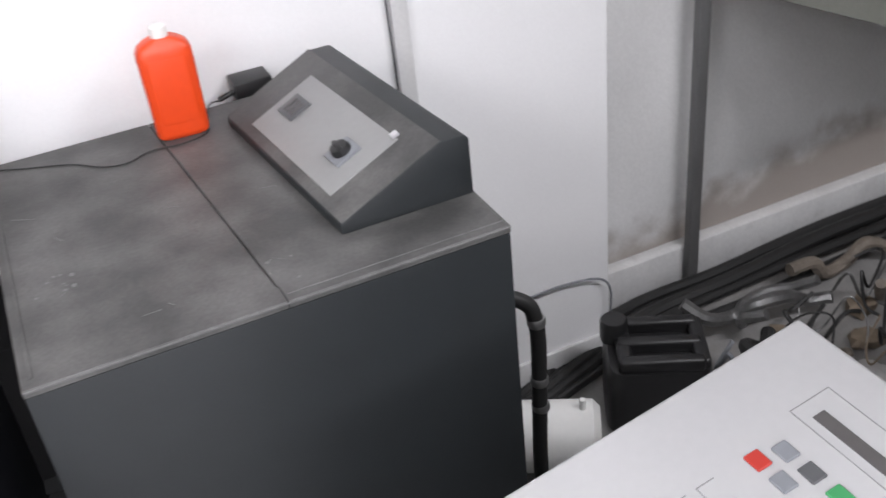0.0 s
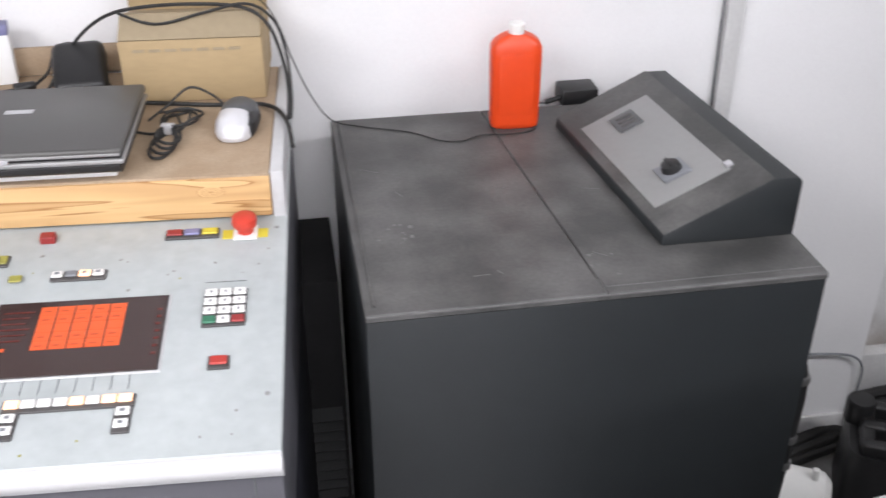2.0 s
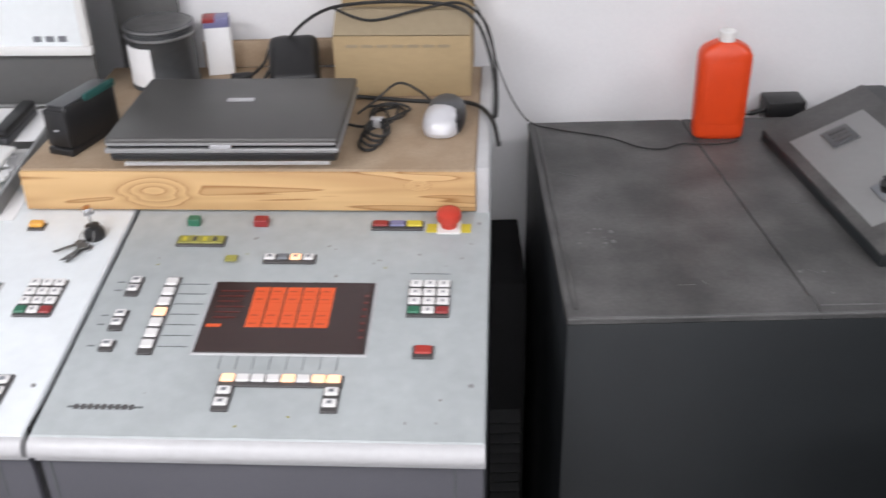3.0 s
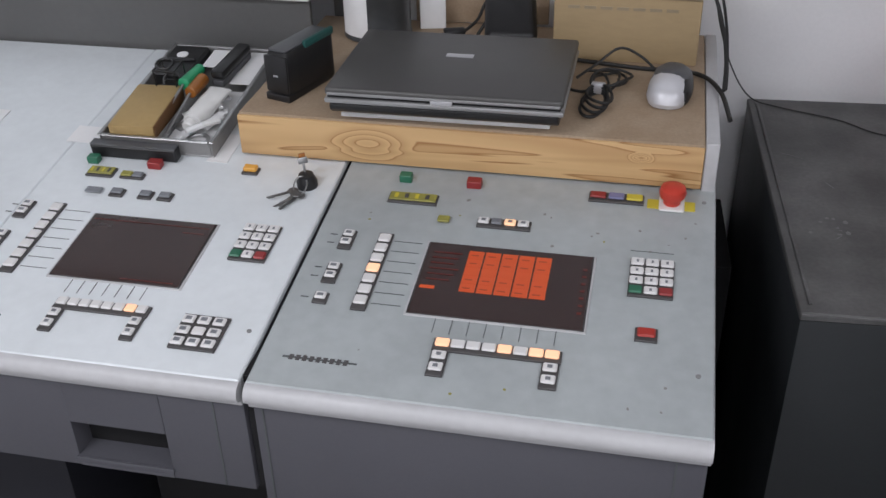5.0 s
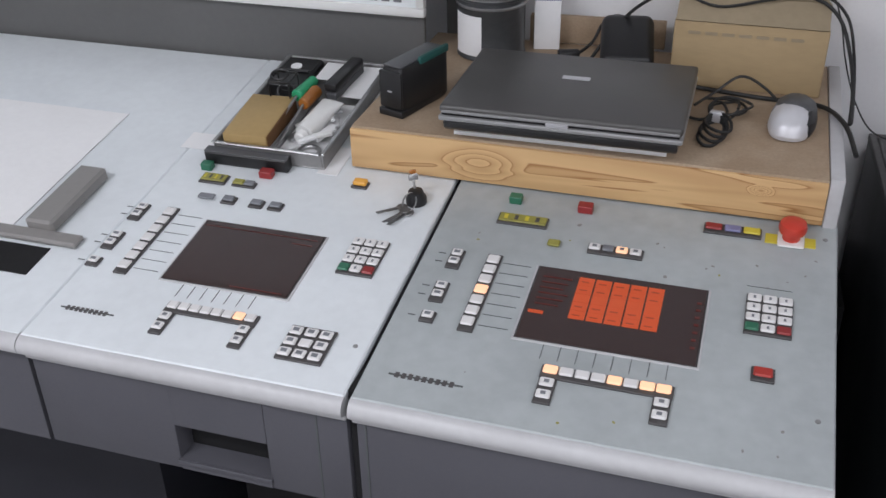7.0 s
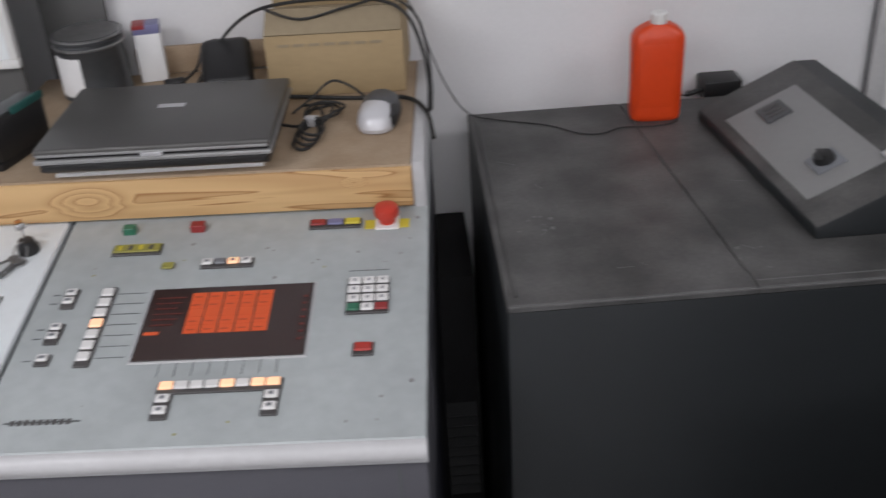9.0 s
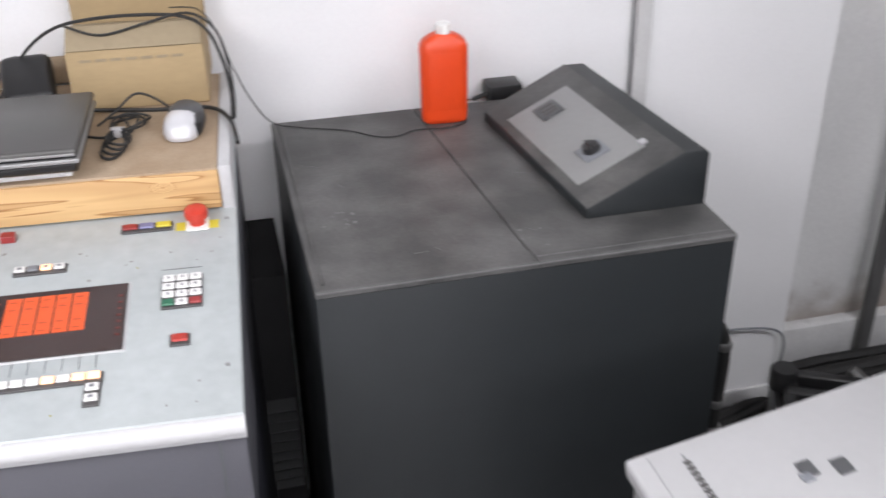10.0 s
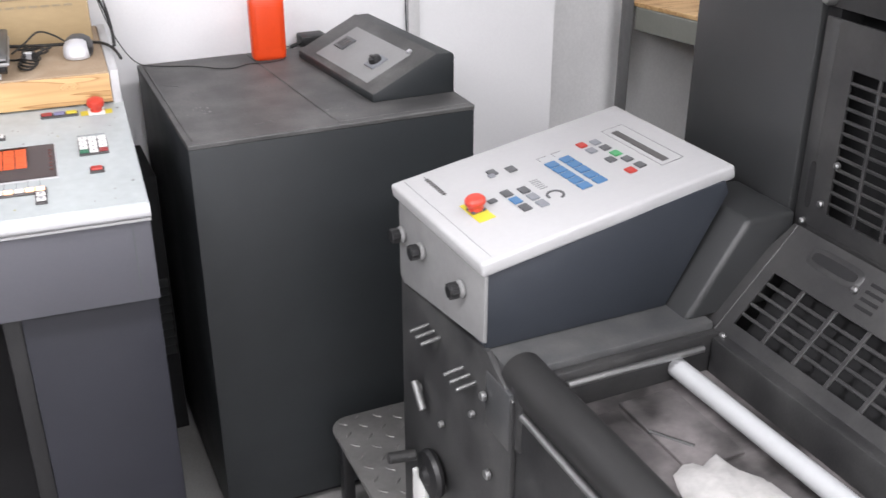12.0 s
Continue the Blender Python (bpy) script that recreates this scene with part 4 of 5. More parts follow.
CABLES = [
    ([(-0.535, 0.59, SH + 0.012), (-0.575, 0.575, SH + 0.012), (-0.60, 0.55, SH + 0.006), (-0.625, 0.52, SH + 0.006)], 0.0028),
    ([(-0.50, 0.60, SH + 0.016), (-0.48, 0.62, SH + 0.03), (-0.465, 0.63, SH + 0.06), (-0.44, 0.63, SH + 0.075), (-0.40, 0.62, SH + 0.06), (-0.385, 0.60, SH + 0.02), (-0.37, 0.58, SH + 0.005)], 0.0028),
    ([(-0.48, 0.60, SH + 0.006), (-0.45, 0.61, SH + 0.05), (-0.41, 0.60, SH + 0.10), (-0.36, 0.585, SH + 0.135), (-0.30, 0.57, SH + 0.150), (-0.22, 0.56, SH + 0.154), (-0.14, 0.55, SH + 0.148), (-0.10, 0.53, SH + 0.125), (-0.080, 0.49, SH + 0.08), (-0.074, 0.44, SH + 0.04), (-0.078, 0.39, SH + 0.012)], 0.0030),
    ([(-0.34, 0.56, SH + 0.145), (-0.28, 0.545, SH + 0.128), (-0.20, 0.55, SH + 0.142), (-0.13, 0.55, SH + 0.153), (-0.088, 0.54, SH + 0.125), (-0.072, 0.51, SH + 0.075), (-0.070, 0.45, SH + 0.03), (-0.074, 0.40, SH + 0.010)]  , 0.0024),
    ([(-0.33, 0.50, SH + 0.012), (-0.29, 0.508, SH + 0.005), (-0.20, 0.488, SH + 0.004), (-0.13, 0.478, SH + 0.005), (-0.10, 0.452, SH + 0.007), (-0.085, 0.41, SH + 0.008), (-0.079, 0.374, SH + 0.0075), (-0.077, 0.33, SH + 0.007), (-0.076, 0.297, SH + 0.0065)], 0.0036),
    ([(-0.17, 0.44, SH + 0.012), (-0.20, 0.47, SH + 0.030), (-0.235, 0.48, SH + 0.040), (-0.27, 0.46, SH + 0.020), (-0.30, 0.43, SH + 0.008)], 0.0022),
    ([(-0.32, 0.40, SH + 0.004), (-0.29, 0.385, SH + 0.004), (-0.265, 0.395, SH + 0.010), (-0.235, 0.405, SH + 0.008), (-0.222, 0.435, SH + 0.006), (-0.24, 0.465, SH + 0.006), (-0.285, 0.465, SH + 0.006)], 0.0022),
]
for pts, r in CABLES:
    single("cable", sweep(pts, r), M_RUBBER, "black cable lying on the shelf", "cable", "cables on the shelf")
coil = thing("coiled_lead", -0.262, 0.345, SH, "coiled black lead tied with a clip", "cable")
for k in range(4):
    ring = [((0.017 + 0.002 * (k % 2)) * math.cos(2 * math.pi * i / 12), (0.046 - 0.004 * k) * math.sin(2 * math.pi * i / 12), 0.004 + 0.004 * k + 0.002 * math.sin(i)) for i in range(13)]
    part("loop", sweep(ring, 0.0024, 6, 3), M_RUBBER, coil, m=pose(-0.273 + 0.003 * k, 0.338 + 0.004 * k, SH, 0, 0, -10 + 6 * k))
for k in range(3):
    ring = [((0.012 + 0.007 * k) * math.cos(2 * math.pi * i / 12), (0.034 + 0.003 * k) * math.sin(2 * math.pi * i / 12), 0.005 + 0.005 * k + 0.004 * math.sin(i + k)) for i in range(13)]
    part("loop", sweep(ring, 0.0022, 6, 3), M_RUBBER, coil, m=pose(-0.262 + 0.008 * k, 0.418, SH, 0, 0, 10 - 24 * k))
part("clip", block(-0.011, 0.011, -0.006, 0.006, 0.002, 0.020, 0.003), M_SILVER, coil, m=pose(-0.266, 0.385, SH, 0, 0, -10))

# external drive
dr = thing("external_drive", -0.745, 0.36, SH, "black and teal upright external drive on the shelf", "external drive")
DM = pose(-0.750, 0.316, SH, 0, 0, -21)
part("case", squarish([(0.020, 0.060, 0.0), (0.0215, 0.062, 0.004), (0.0215, 0.062, 0.070), (0.018, 0.060, 0.077)], 36, 8), M_BLACK, dr, m=DM @ pose(0, 0.060, 0))
part("top_cover", block(-0.018, 0.016, -0.058, 0.058, 0.0765, 0.080, 0.002), M_KEYDG, dr, m=DM @ pose(0, 0.060, 0))
part("teal_edge", block(0.0150, 0.0225, -0.015, 0.061, 0.071, 0.084, 0.003), M_TEAL, dr, "dark teal plastic edge", m=DM @ pose(0, 0.060, 0))
part("front_cap", block(-0.021, 0.021, -0.006, 0.0, 0.014, 0.073, 0.003), M_BLACK, dr, m=DM)
part("foot_bar", block(-0.0225, 0.0225, -0.007, 0.10, 0.0, 0.012, 0.002), M_BLACK, dr, m=DM)
part("lamp", block(-0.004, 0.004, -0.0072, -0.006, 0.040, 0.0425), M_SILVER, dr, m=DM)

# ---------- tool tray on the left panel ----------
tr = thing("tool_tray", -0.93, 0.42, 1.06, "grey metal tool tray standing on the console panel", "tray")
U0, U1, V0, V1 = -0.950, -0.762, 0.410, 0.708
part("tray_floor", on_panel(U0, U1, V0, V1, 0.001, 0.004), M_TRAY, tr)
for a, b, c, dd in ((U0, U0 + 0.003, V0, V1), (U1 - 0.003, U1, V0, V1), (U0 + 0.0035, U1 - 0.0035, V0, V0 + 0.003), (U0 + 0.0035, U1 - 0.0035, V1 - 0.003, V1)):
    part("tray_wall", on_panel(a, b, c, dd, 0.004, 0.027), M_TRAY, tr)
for a, b, c, dd in ((U0 - 0.003, U0 + 0.004, V0 - 0.002, V1 + 0.002), (U1 - 0.004, U1 + 0.003, V0 - 0.002, V1 + 0.002), (U0 + 0.0045, U1 - 0.0045, V0 - 0.003, V0 + 0.004), (U0 + 0.0045, U1 - 0.0045, V1 - 0.004, V1 + 0.003)):
    part("rolled_rim", on_panel(a, b, c, dd, 0.0272, 0.0302, 0.0012), M_STEEL, tr, "worn bright rim")
part("divider", on_panel(-0.858, -0.856, V0 + 0.004, 0.60, 0.004, 0.024), M_STEEL, tr)
part("front_bar", on_panel(-0.957, -0.815, 0.388, 0.4065, 0.001, 0.023, 0.002), M_BLACK, tr, "black bar at the tray front")
part("bar_edge", on_panel(-0.957, -0.815, 0.389, 0.4055, 0.023, 0.0245, 0.0005), M_KEYDG, tr)


def in_tray(bm, u, v, n, turn=0.0, tilt=0.0):
    bm.transform(P @ pose(u, v, n, tilt, 0, turn))
    return bm


def tray_rod(p, q, r, r2=None):
    bm = rod(p, q, r, 16, r2)
    bm.transform(P)
    return bm


wbk = thing("wooden_block", -0.96, 0.36, 1.09, "tan wooden block lying in the tray", "block")
part("block_body", in_tray(block(-0.038, 0.036, -0.062, 0.066, 0, 0.026, 0.002), -0.899, 0.478, 0.018, 3), M_WOODBLK, wbk)
part("block_side", in_tray(block(0.0362, 0.0385, -0.061, 0.065, 0, 0.0255, 0.0008), -0.899, 0.478, 0.018, 3), M_WOODDK, wbk)
ctn = thing("clear_box", -0.98, 0.50, 1.09, "black wire framed clear box in the tray", "box")
for z in (0.033, 0.070):
    for a, b, c, dd in ((-0.908, -0.870, 0.538, 0.5405), (-0.908, -0.870, 0.575, 0.5775), (-0.908, -0.9055, 0.5405, 0.575), (-0.8725, -0.870, 0.5405, 0.575)):
        part("frame_bar", on_panel(a, b, c, dd, z, z + 0.003, 0.0006), M_BLACK, ctn)
for u in (-0.908, -0.8725):
    for v in (0.538, 0.575):
        part("frame_post", on_panel(u, u + 0.0025, v, v + 0.0025, 0.030, 0.070, 0.0006), M_BLACK, ctn)
hoop = [(0.014 * math.cos(i * math.pi / 6), 0.014 * math.sin(i * math.pi / 6), 0) for i in range(13)]
for u, v, n, tilt in ((-0.886, 0.556, 0.045, 60), (-0.895, 0.56, 0.074, 8)):
    part("wire_ring", in_tray(sweep(hoop, 0.0022, 6, 2), u, v, n, 20, tilt), M_BLACK, ctn)
bx = thing("black_case", -0.96, 0.56, 1.09, "open black tool case in the tray", "case")
part("case_body", on_panel(-0.944, -0.878, 0.598, 0.698, 0.005, 0.034, 0.004), M_BLACK, bx)
part("case_disc", in_tray(turned([(0.010, 0), (0.010, 0.002), (0.004, 0.003)], 18), -0.915, 0.662, 0.034), M_PAPER, bx)
part("case_ridge", on_panel(-0.94, -0.882, 0.640, 0.646, 0.034, 0.040, 0.002), M_BLACK, bx)
sd = thing("screwdriver", -0.88, 0.5, 1.09, "screwdriver with green handle in the tray", "screwdriver", "screwdrivers")
part("handle", tray_rod((-0.862, 0.545, 0.046), (-0.858, 0.608, 0.042), 0.0105, 0.009), M_GREEN3, sd, "green handle")
part("blade", tray_rod((-0.862, 0.545, 0.046), (-0.866, 0.440, 0.030), 0.0025), M_STEEL, sd)
sd2 = thing("screwdriver", -0.86, 0.5, 1.09, "screwdriver with amber handle in the tray", "screwdriver", "screwdrivers")
part("handle", tray_rod((-0.845, 0.530, 0.040), (-0.843, 0.582, 0.038), 0.010, 0.011), M_AMBER, sd2, "amber handle")
part("blade", tray_rod((-0.845, 0.530, 0.040), (-0.852, 0.430, 0.016), 0.0025), M_STEEL, sd2)
tb = thing("squeeze_tube", -0.87, 0.42, 1.09, "white printed squeeze tube in the tray", "tube")
tbb = squarish([(0.016, 0.015, 0), (0.017, 0.015, 0.02), (0.019, 0.010, 0.06), (0.021, 0.003, 0.092)], 24, 2.2)
tbb.transform(P @ pose(-0.819, 0.470, 0.024, -84, 0, -9))
part("tube_body", tbb, M_CAP, tb)
part("tube_cap", tray_rod((-0.819, 0.470, 0.024), (-0.822, 0.455, 0.022), 0.011), M_CAP, tb)
part("printed_band", in_tray(block(-0.012, 0.012, -0.004, 0.004, 0.0, 0.0015, 0.0005), -0.812, 0.512, 0.036, -9, 4), M_LILAC, tb)
part("printed_band", in_tray(block(-0.008, 0.008, -0.003, 0.003, 0.0, 0.0015, 0.0005), -0.810, 0.525, 0.0345, -9, 4), M_KEYRED, tb)
rnd = random.Random(4)
for k in range(16):
    w, h = 0.003 + 0.005 * rnd.random(), 0.012 + 0.022 * rnd.random()
    single("loose_tool", in_tray(block(-w, w, -h, h, 0, 0.004 + 0.003 * rnd.random(), 0.001), -0.846 + 0.062 * rnd.random(), 0.430 + 0.12 * rnd.random(), 0.006 + 0.0012 * k, rnd.uniform(-60, 40)), (M_PAPER, M_STEEL, M_PAPER, M_CAP, M_GLOSSY, M_TEAL)[k % 6], "small steel tool lying in the tray", "tool", "tools in the tray")
tin = [(0.017 * math.cos(i * math.pi / 8), 0.017 * math.sin(i * math.pi / 8), 0) for i in range(17)]
single("steel_ring", in_tray(sweep(tin, 0.0035, 8, 2), -0.800, 0.438, 0.012), M_STEEL, "round steel ring in the tray", "ring")
gl = thing("stapler", -0.83, 0.6, 1.09, "black stapler lying across the tray", "stapler")
GM = P @ pose(-0.810, 0.628, 0, 0, 0, -6)
part("top_arm", block(-0.012, 0.012, -0.052, 0.052, 0.040, 0.056, 0.005), M_BLACK, gl, m=GM)
part("base_arm", block(-0.010, 0.010, -0.052, 0.052, 0.027, 0.039, 0.002), M_KEYDG, gl, m=GM)
for a, b, c, dd, n in ((-1.022, -0.960, 0.424, 0.470, 0.0004), (-0.772, -0.738, 0.400, 0.478, 0.0004), (-0.855, -0.767, 0.416, 0.60, 0.0045), (-0.802, -0.767, 0.590, 0.698, 0.026), (-0.872, -0.825, 0.640, 0.700, 0.026)):
    single("note_paper", on_panel(a, b, c, dd, n, n + 0.001, 0), M_PAPER, "white paper slip at the tool tray", "paper", "paper slips")

# ---------- press control box ----------
pbx = thing("press_control_box", 0.47, -0.69, 0.93, "white topped press control box with blue grey housing", "control box")
T = pose(0.242, -0.866, 1.086, 0, 0, 1.2) @ pose(0, 0, 0, 0, -9.6, 0)
TL, TD = 0.474, 0.346


def on_top(x0, x1, y0, y1, h0, h1, bev=0.0008, seg=1):
    bm = block(x0, x1, y0, y1, h0, h1, bev, seg)
    bm.transform(T)
    return bm


cov = part("cover", on_top(0, TL, 0, TD, -0.026, 0.0, 0.006, 3), M_PWHITE, pbx, "white moulded cover")
part("housing", shaped([(0.256, 0.930), (0.256, 1.068), (0.690, 1.142), (0.700, 1.12), (0.595, 0.930)], "y", -0.860, -0.526, 0.003), M_PBOX, pbx, "blue grey sheet metal housing", m=pose(0, 0, 0))
part("end_plate", shaped([(-0.864, 0.945), (-0.864, 1.066), (-0.522, 1.068), (-0.522, 0.905), (-0.540, 0.895)], "x", 0.2495, 0.2565, 0.002), M_PEND, pbx, "scuffed grey end plate with knobs")
for y, z in ((-0.545, 0.996), (-0.631, 1.002), (-0.789, 1.006)):
    kn = part("knob", rod((0.2495, y, z), (0.240, y, z), 0.0155, 22), M_PEND, pbx)
    part("knob_cap", rod((0.240, y, z), (0.223, y, z), 0.0125, 22), M_BLACK, kn, "black knurled cap")
    for k in range(10):
        a = 2 * math.pi * k / 10
        part("knurl", rod((0.239, y + 0.0125 * math.cos(a), z + 0.0125 * math.sin(a)), (0.224, y + 0.0125 * math.cos(a), z + 0.0125 * math.sin(a)), 0.0016, 6), M_BLACK, kn)


def tkey(x, y, w, d, mat, name="key", h=0.003, label=""):
    tag = ("t", round(w, 4), round(d, 4), mat.name, h)
    if tag not in CAPS:
        CAPS[tag] = mesh_of(name, block(-w / 2, w / 2, -d / 2, d / 2, 0, h, 0.001, 1), mat)
    return shared(name, CAPS[tag], pbx, T @ Matrix.Translation((x, y - 0.008, 0.0)), label)


# emergency stop with yellow label
sx, sy = 0.072, 0.152
part("label_plate", on_top(0.057, 0.087, 0.112, 0.186, 0.0, 0.0012), M_YELLOW, pbx, "yellow emergency stop label")
part("stop_collar", on_top(sx - 0.013, sx + 0.013, sy - 0.013, sy + 0.013, 0.0012, 0.006, 0.003), M_KEYDG, pbx)
eb = turned([(0.013, 0.004), (0.013, 0.012), (0.0165, 0.014), (0.018, 0.017), (0.0175, 0.022), (0.014, 0.026), (0.004, 0.027)], 28)
eb.transform(T @ pose(sx, sy, 0))
part("mushroom_button", eb, M_ESTOP, pbx, "red mushroom emergency stop button")
tkey(0.107, 0.170, 0.015, 0.013, M_KEYDG)
for k, mt in enumerate((M_KEYDG, M_BLUE, M_KEYDG)):
    tkey(0.138, 0.177 - 0.031 * k, 0.016, 0.023, mt)
for k, mt in enumerate((M_KEYDG, M_KEYG, M_KEYG)):
    tkey(0.166, 0.168 - 0.030 * k, 0.016, 0.023, mt)
for k in range(6):
    part("printed_line", on_top(0.188, 0.203, 0.145 + k * 0.007, 0.147 + k * 0.007, 0, 0.0006, 0), M_PEND, pbx)
for i in range(13):
    a = radians(-60 + i * 20)
    tick = block(-0.0022, 0.0022, -0.0035, 0.0035, 0, 0.0012)
    tick.transform(T @ pose(0.198 + 0.013 * math.cos(a), 0.112 + 0.015 * math.sin(a), 0, 0, 0, math.degrees(a)))
    part("dial_tick", tick, M_KEYDG, pbx)
for j in range(2):
    for i in range(5):
        tkey(0.250 + 0.0295 * j, 0.216 - 0.0255 * i, 0.0205, 0.0215, M_BLUE)
    part("printed_line", on_top(0.241 + 0.0295 * j, 0.260 + 0.0295 * j, 0.246, 0.247, 0, 0.0006, 0), M_PEND, pbx)
    part("printed_line", on_top(0.241 + 0.0295 * j, 0.242 + 0.0295 * j, 0.232, 0.247, 0, 0.0006, 0), M_PEND, pbx)
tkey(0.156, 0.262, 0.016, 0.022, M_KEYDG)
tkey(0.150, 0.252, 0.012, 0.012, M_KEYG)
tkey(0.188, 0.251, 0.016, 0.022, M_KEYDG)
KEYROW = [(0.329, 0.245, M_RED2), (0.330, 0.215, M_KEYG), (0.353, 0.238, M_KEYG), (0.354, 0.208, M_KEYDG), (0.355, 0.177, M_GREEN2), (0.357, 0.146, M_KEYDG), (0.360, 0.113, M_KEYDG), (0.335, 0.163, M_KEYDG), (0.337, 0.107, M_RED2)]
for x, y, mt in KEYROW:
    tkey(x, y, 0.0155, 0.020, mt)
part("display", on_top(0.396, 0.409, 0.092, 0.244, 0, 0.0012, 0), M_BEZEL, pbx, "dark narrow display window")
for a, b, c, dd in ((0.386, 0.3868, 0.080, 0.262), (0.430, 0.4308, 0.080, 0.262), (0.386, 0.4308, 0.080, 0.0808), (0.386, 0.4308, 0.2612, 0.262)):
    part("display_outline", on_top(a, b, c, dd, 0, 0.0006, 0), M_PEND, pbx)
part("maker_mark", on_top(0.0565, 0.0577, 0.236, 0.326, 0, 0.0006, 0), M_PRINT, pbx)
for k in range(9):
    part("mark_bar", on_top(0.053, 0.061, 0.241 + k * 0.0086, 0.2465 + k * 0.0086, 0, 0.0008, 0), M_BEZEL, pbx)
part("cover_seam", on_top(0.022, 0.023, 0.01, TD - 0.01, 0, 0.0005, 0), M_PEND, pbx)

# ---------- printing press ----------
press = thing("printing_press", 0.8, -1.3, FZ, "dark grey enamelled printing press with slotted guards", "printing press")
YF = -2.1
part("side_frame", block(0.262, 0.300, YF, -0.515, FZ + 0.0205, 0.905, 0.004), M_PRESS2, press, "oily dark side frame")
part("frame_top", block(0.262, 0.640, -0.935, -0.500, 0.880, 0.929, 0.006), M_LEDGE, press, "grey enamelled ledge")
part("side_cover", shaped([(-0.96, 0.30), (-0.96, 0.895), (-0.872, 0.935), (-0.545, 0.892), (-0.525, 0.905), (-0.525, 0.30)], "x", 0.2505, 0.2615, 0.002), M_PRESS2, press)
part("lower_body", block(0.30, 3.00, YF, -0.52, FZ + 0.0205, 0.70, 0.004), M_PRESS2, press)
for n, (y, z) in enumerate(((-0.651, 0.866), (-0.792, 0.860))):
    for k in range(3):
        part("guide_pin", rod((0.2505, y - 0.024 * k, z), (0.214, y - 0.024 * k, z - 0.006), 0.0036, 12), M_DULL, press, "bright steel pin")
hw = part("handwheel", turned([(0.030, 0), (0.045, 0.004), (0.048, 0.012), (0.044, 0.020), (0.020, 0.024), (0.012, 0.032)], 30), M_BLACK, press, "black handwheel", m=pose(0.246, -0.695, 0.575, 0, -90, 0))
part("crank_pin", rod((0.218, -0.66, 0.600), (0.165, -0.655, 0.603), 0.011, 16), M_RUBBER, hw)
for y, z, r in ((-0.62, 0.715, 0.012), (-0.88, 0.86, 0.008), (-0.90, 0.72, 0.009), (-0.84, 0.80, 0.006), (-0.72, 0.70, 0.006)):
    part("bolt", rod((0.247, y, z), (0.238, y, z), r, 12), M_STEEL, press)
part("lever_arm", rod((0.236, -0.615, 0.73), (0.236, -0.655, 0.69), 0.008, 12), M_DULL, press)
part("tie_plate", block(0.235, 0.246, -0.66, -0.60, 0.40, 0.52, 0.003), M_CAP, press, "white plate")
# trough with rollers
part("trough_floor", block(0.30, 0.62, YF, -0.953, 0.835, 0.850), M_GRIME, press, "ink stained trough")
part("trough_back", block(0.300, 0.640, -0.952, -0.9355, 0.81, 0.918, 0.004), M_GUARD, press)
part("trough_rail", rod((0.345, -0.962, 0.902), (0.600, -0.962, 0.902), 0.006, 12), M_STEEL, press)
part("rubber_roller", rod((0.292, -0.905, 0.910), (0.292, YF, 0.910), 0.036, 28), M_RUBBER, press, "black rubber roller")
part("roller_shaft", rod((0.282, -0.885, 0.905), (0.282, -0.93, 0.905), 0.014, 16), M_STEEL, press)
part("white_roller", rod((0.556, -0.950, 0.874), (0.580, YF, 0.874), 0.0165, 24), M_WROLL, press, "white roller")
part("end_bracket", block(0.2485, 0.2612, -0.955, -0.874, 0.80, 0.905, 0.004), M_LEDGE, press, "scuffed grey bracket")
part("edge_rail", rod((0.255, -0.985, 0.885), (0.255, YF, 0.885), 0.006, 12), M_STEEL, press)
part("corner_casting", block(0.256, 0.300, -0.975, -0.9355, 0.80, 0.925, 0.012, 3), M_PRESS2, press)
rag = squarish([(0.05, 0.08, 0.849), (0.06, 0.09, 0.858), (0.045, 0.07, 0.868), (0.02, 0.03, 0.872)], 28, 2.6)
for v in rag.verts:
    v.co += Vector((0.012, 0.02, 0.006)) * noise.noise(v.co * 30)
part("crumpled_paper", rag, M_DIRTYPAPER, press, "crumpled stained paper", m=pose(0.455, -1.24, 0, 0, 0, 20))
part("bracket", rod((0.43, -1.06, 0.856), (0.47, -1.12, 0.856), 0.004, 12), M_PRESS2, press)
part("ink_tray", block(0.33, 0.42, -1.2, -0.99, 0.8505, 0.855, 0.002), M_GRIME, press)
part("ink_tray", block(0.43, 0.53, -1.16, -0.98, 0.8505, 0.857, 0.002), M_GRIME, press)
# sloping corner casting behind the control box
part("corner_cover", shaped([(0.595, 0.925), (0.700, 1.090), (0.800, 1.090), (0.800, 0.925)], "y", -0.915, -0.760, 0.010, 3), M_PRESS, press, "sloping grey corner cover")
# Beyond its visible face the panel runs on unseen to shade the niche.
part("tall_panel", block(0.800, 3.00, -0.895, -0.600, 0.70, 1.72, 0.006), M_PRESS, press, "tall grey enamelled side panel")
# Black blocks behind gap and slots put the inner shade into colour.
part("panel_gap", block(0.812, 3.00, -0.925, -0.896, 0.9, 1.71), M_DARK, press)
part("guard_shade_block", block(0.86, 3.00, YF, -0.926, 0.70, 1.71), M_DARK, press)
part("slope_shade_block", shaped([(0.68, 0.86), (0.83, 1.06), (0.86, 1.06), (0.86, 0.80), (0.68, 0.80)], "y", YF, -0.94), M_DARK, press)
part("trough_wall", block(0.620, 0.660, YF, -0.953, 0.70, 0.915, 0.006), M_PRESS2, press)


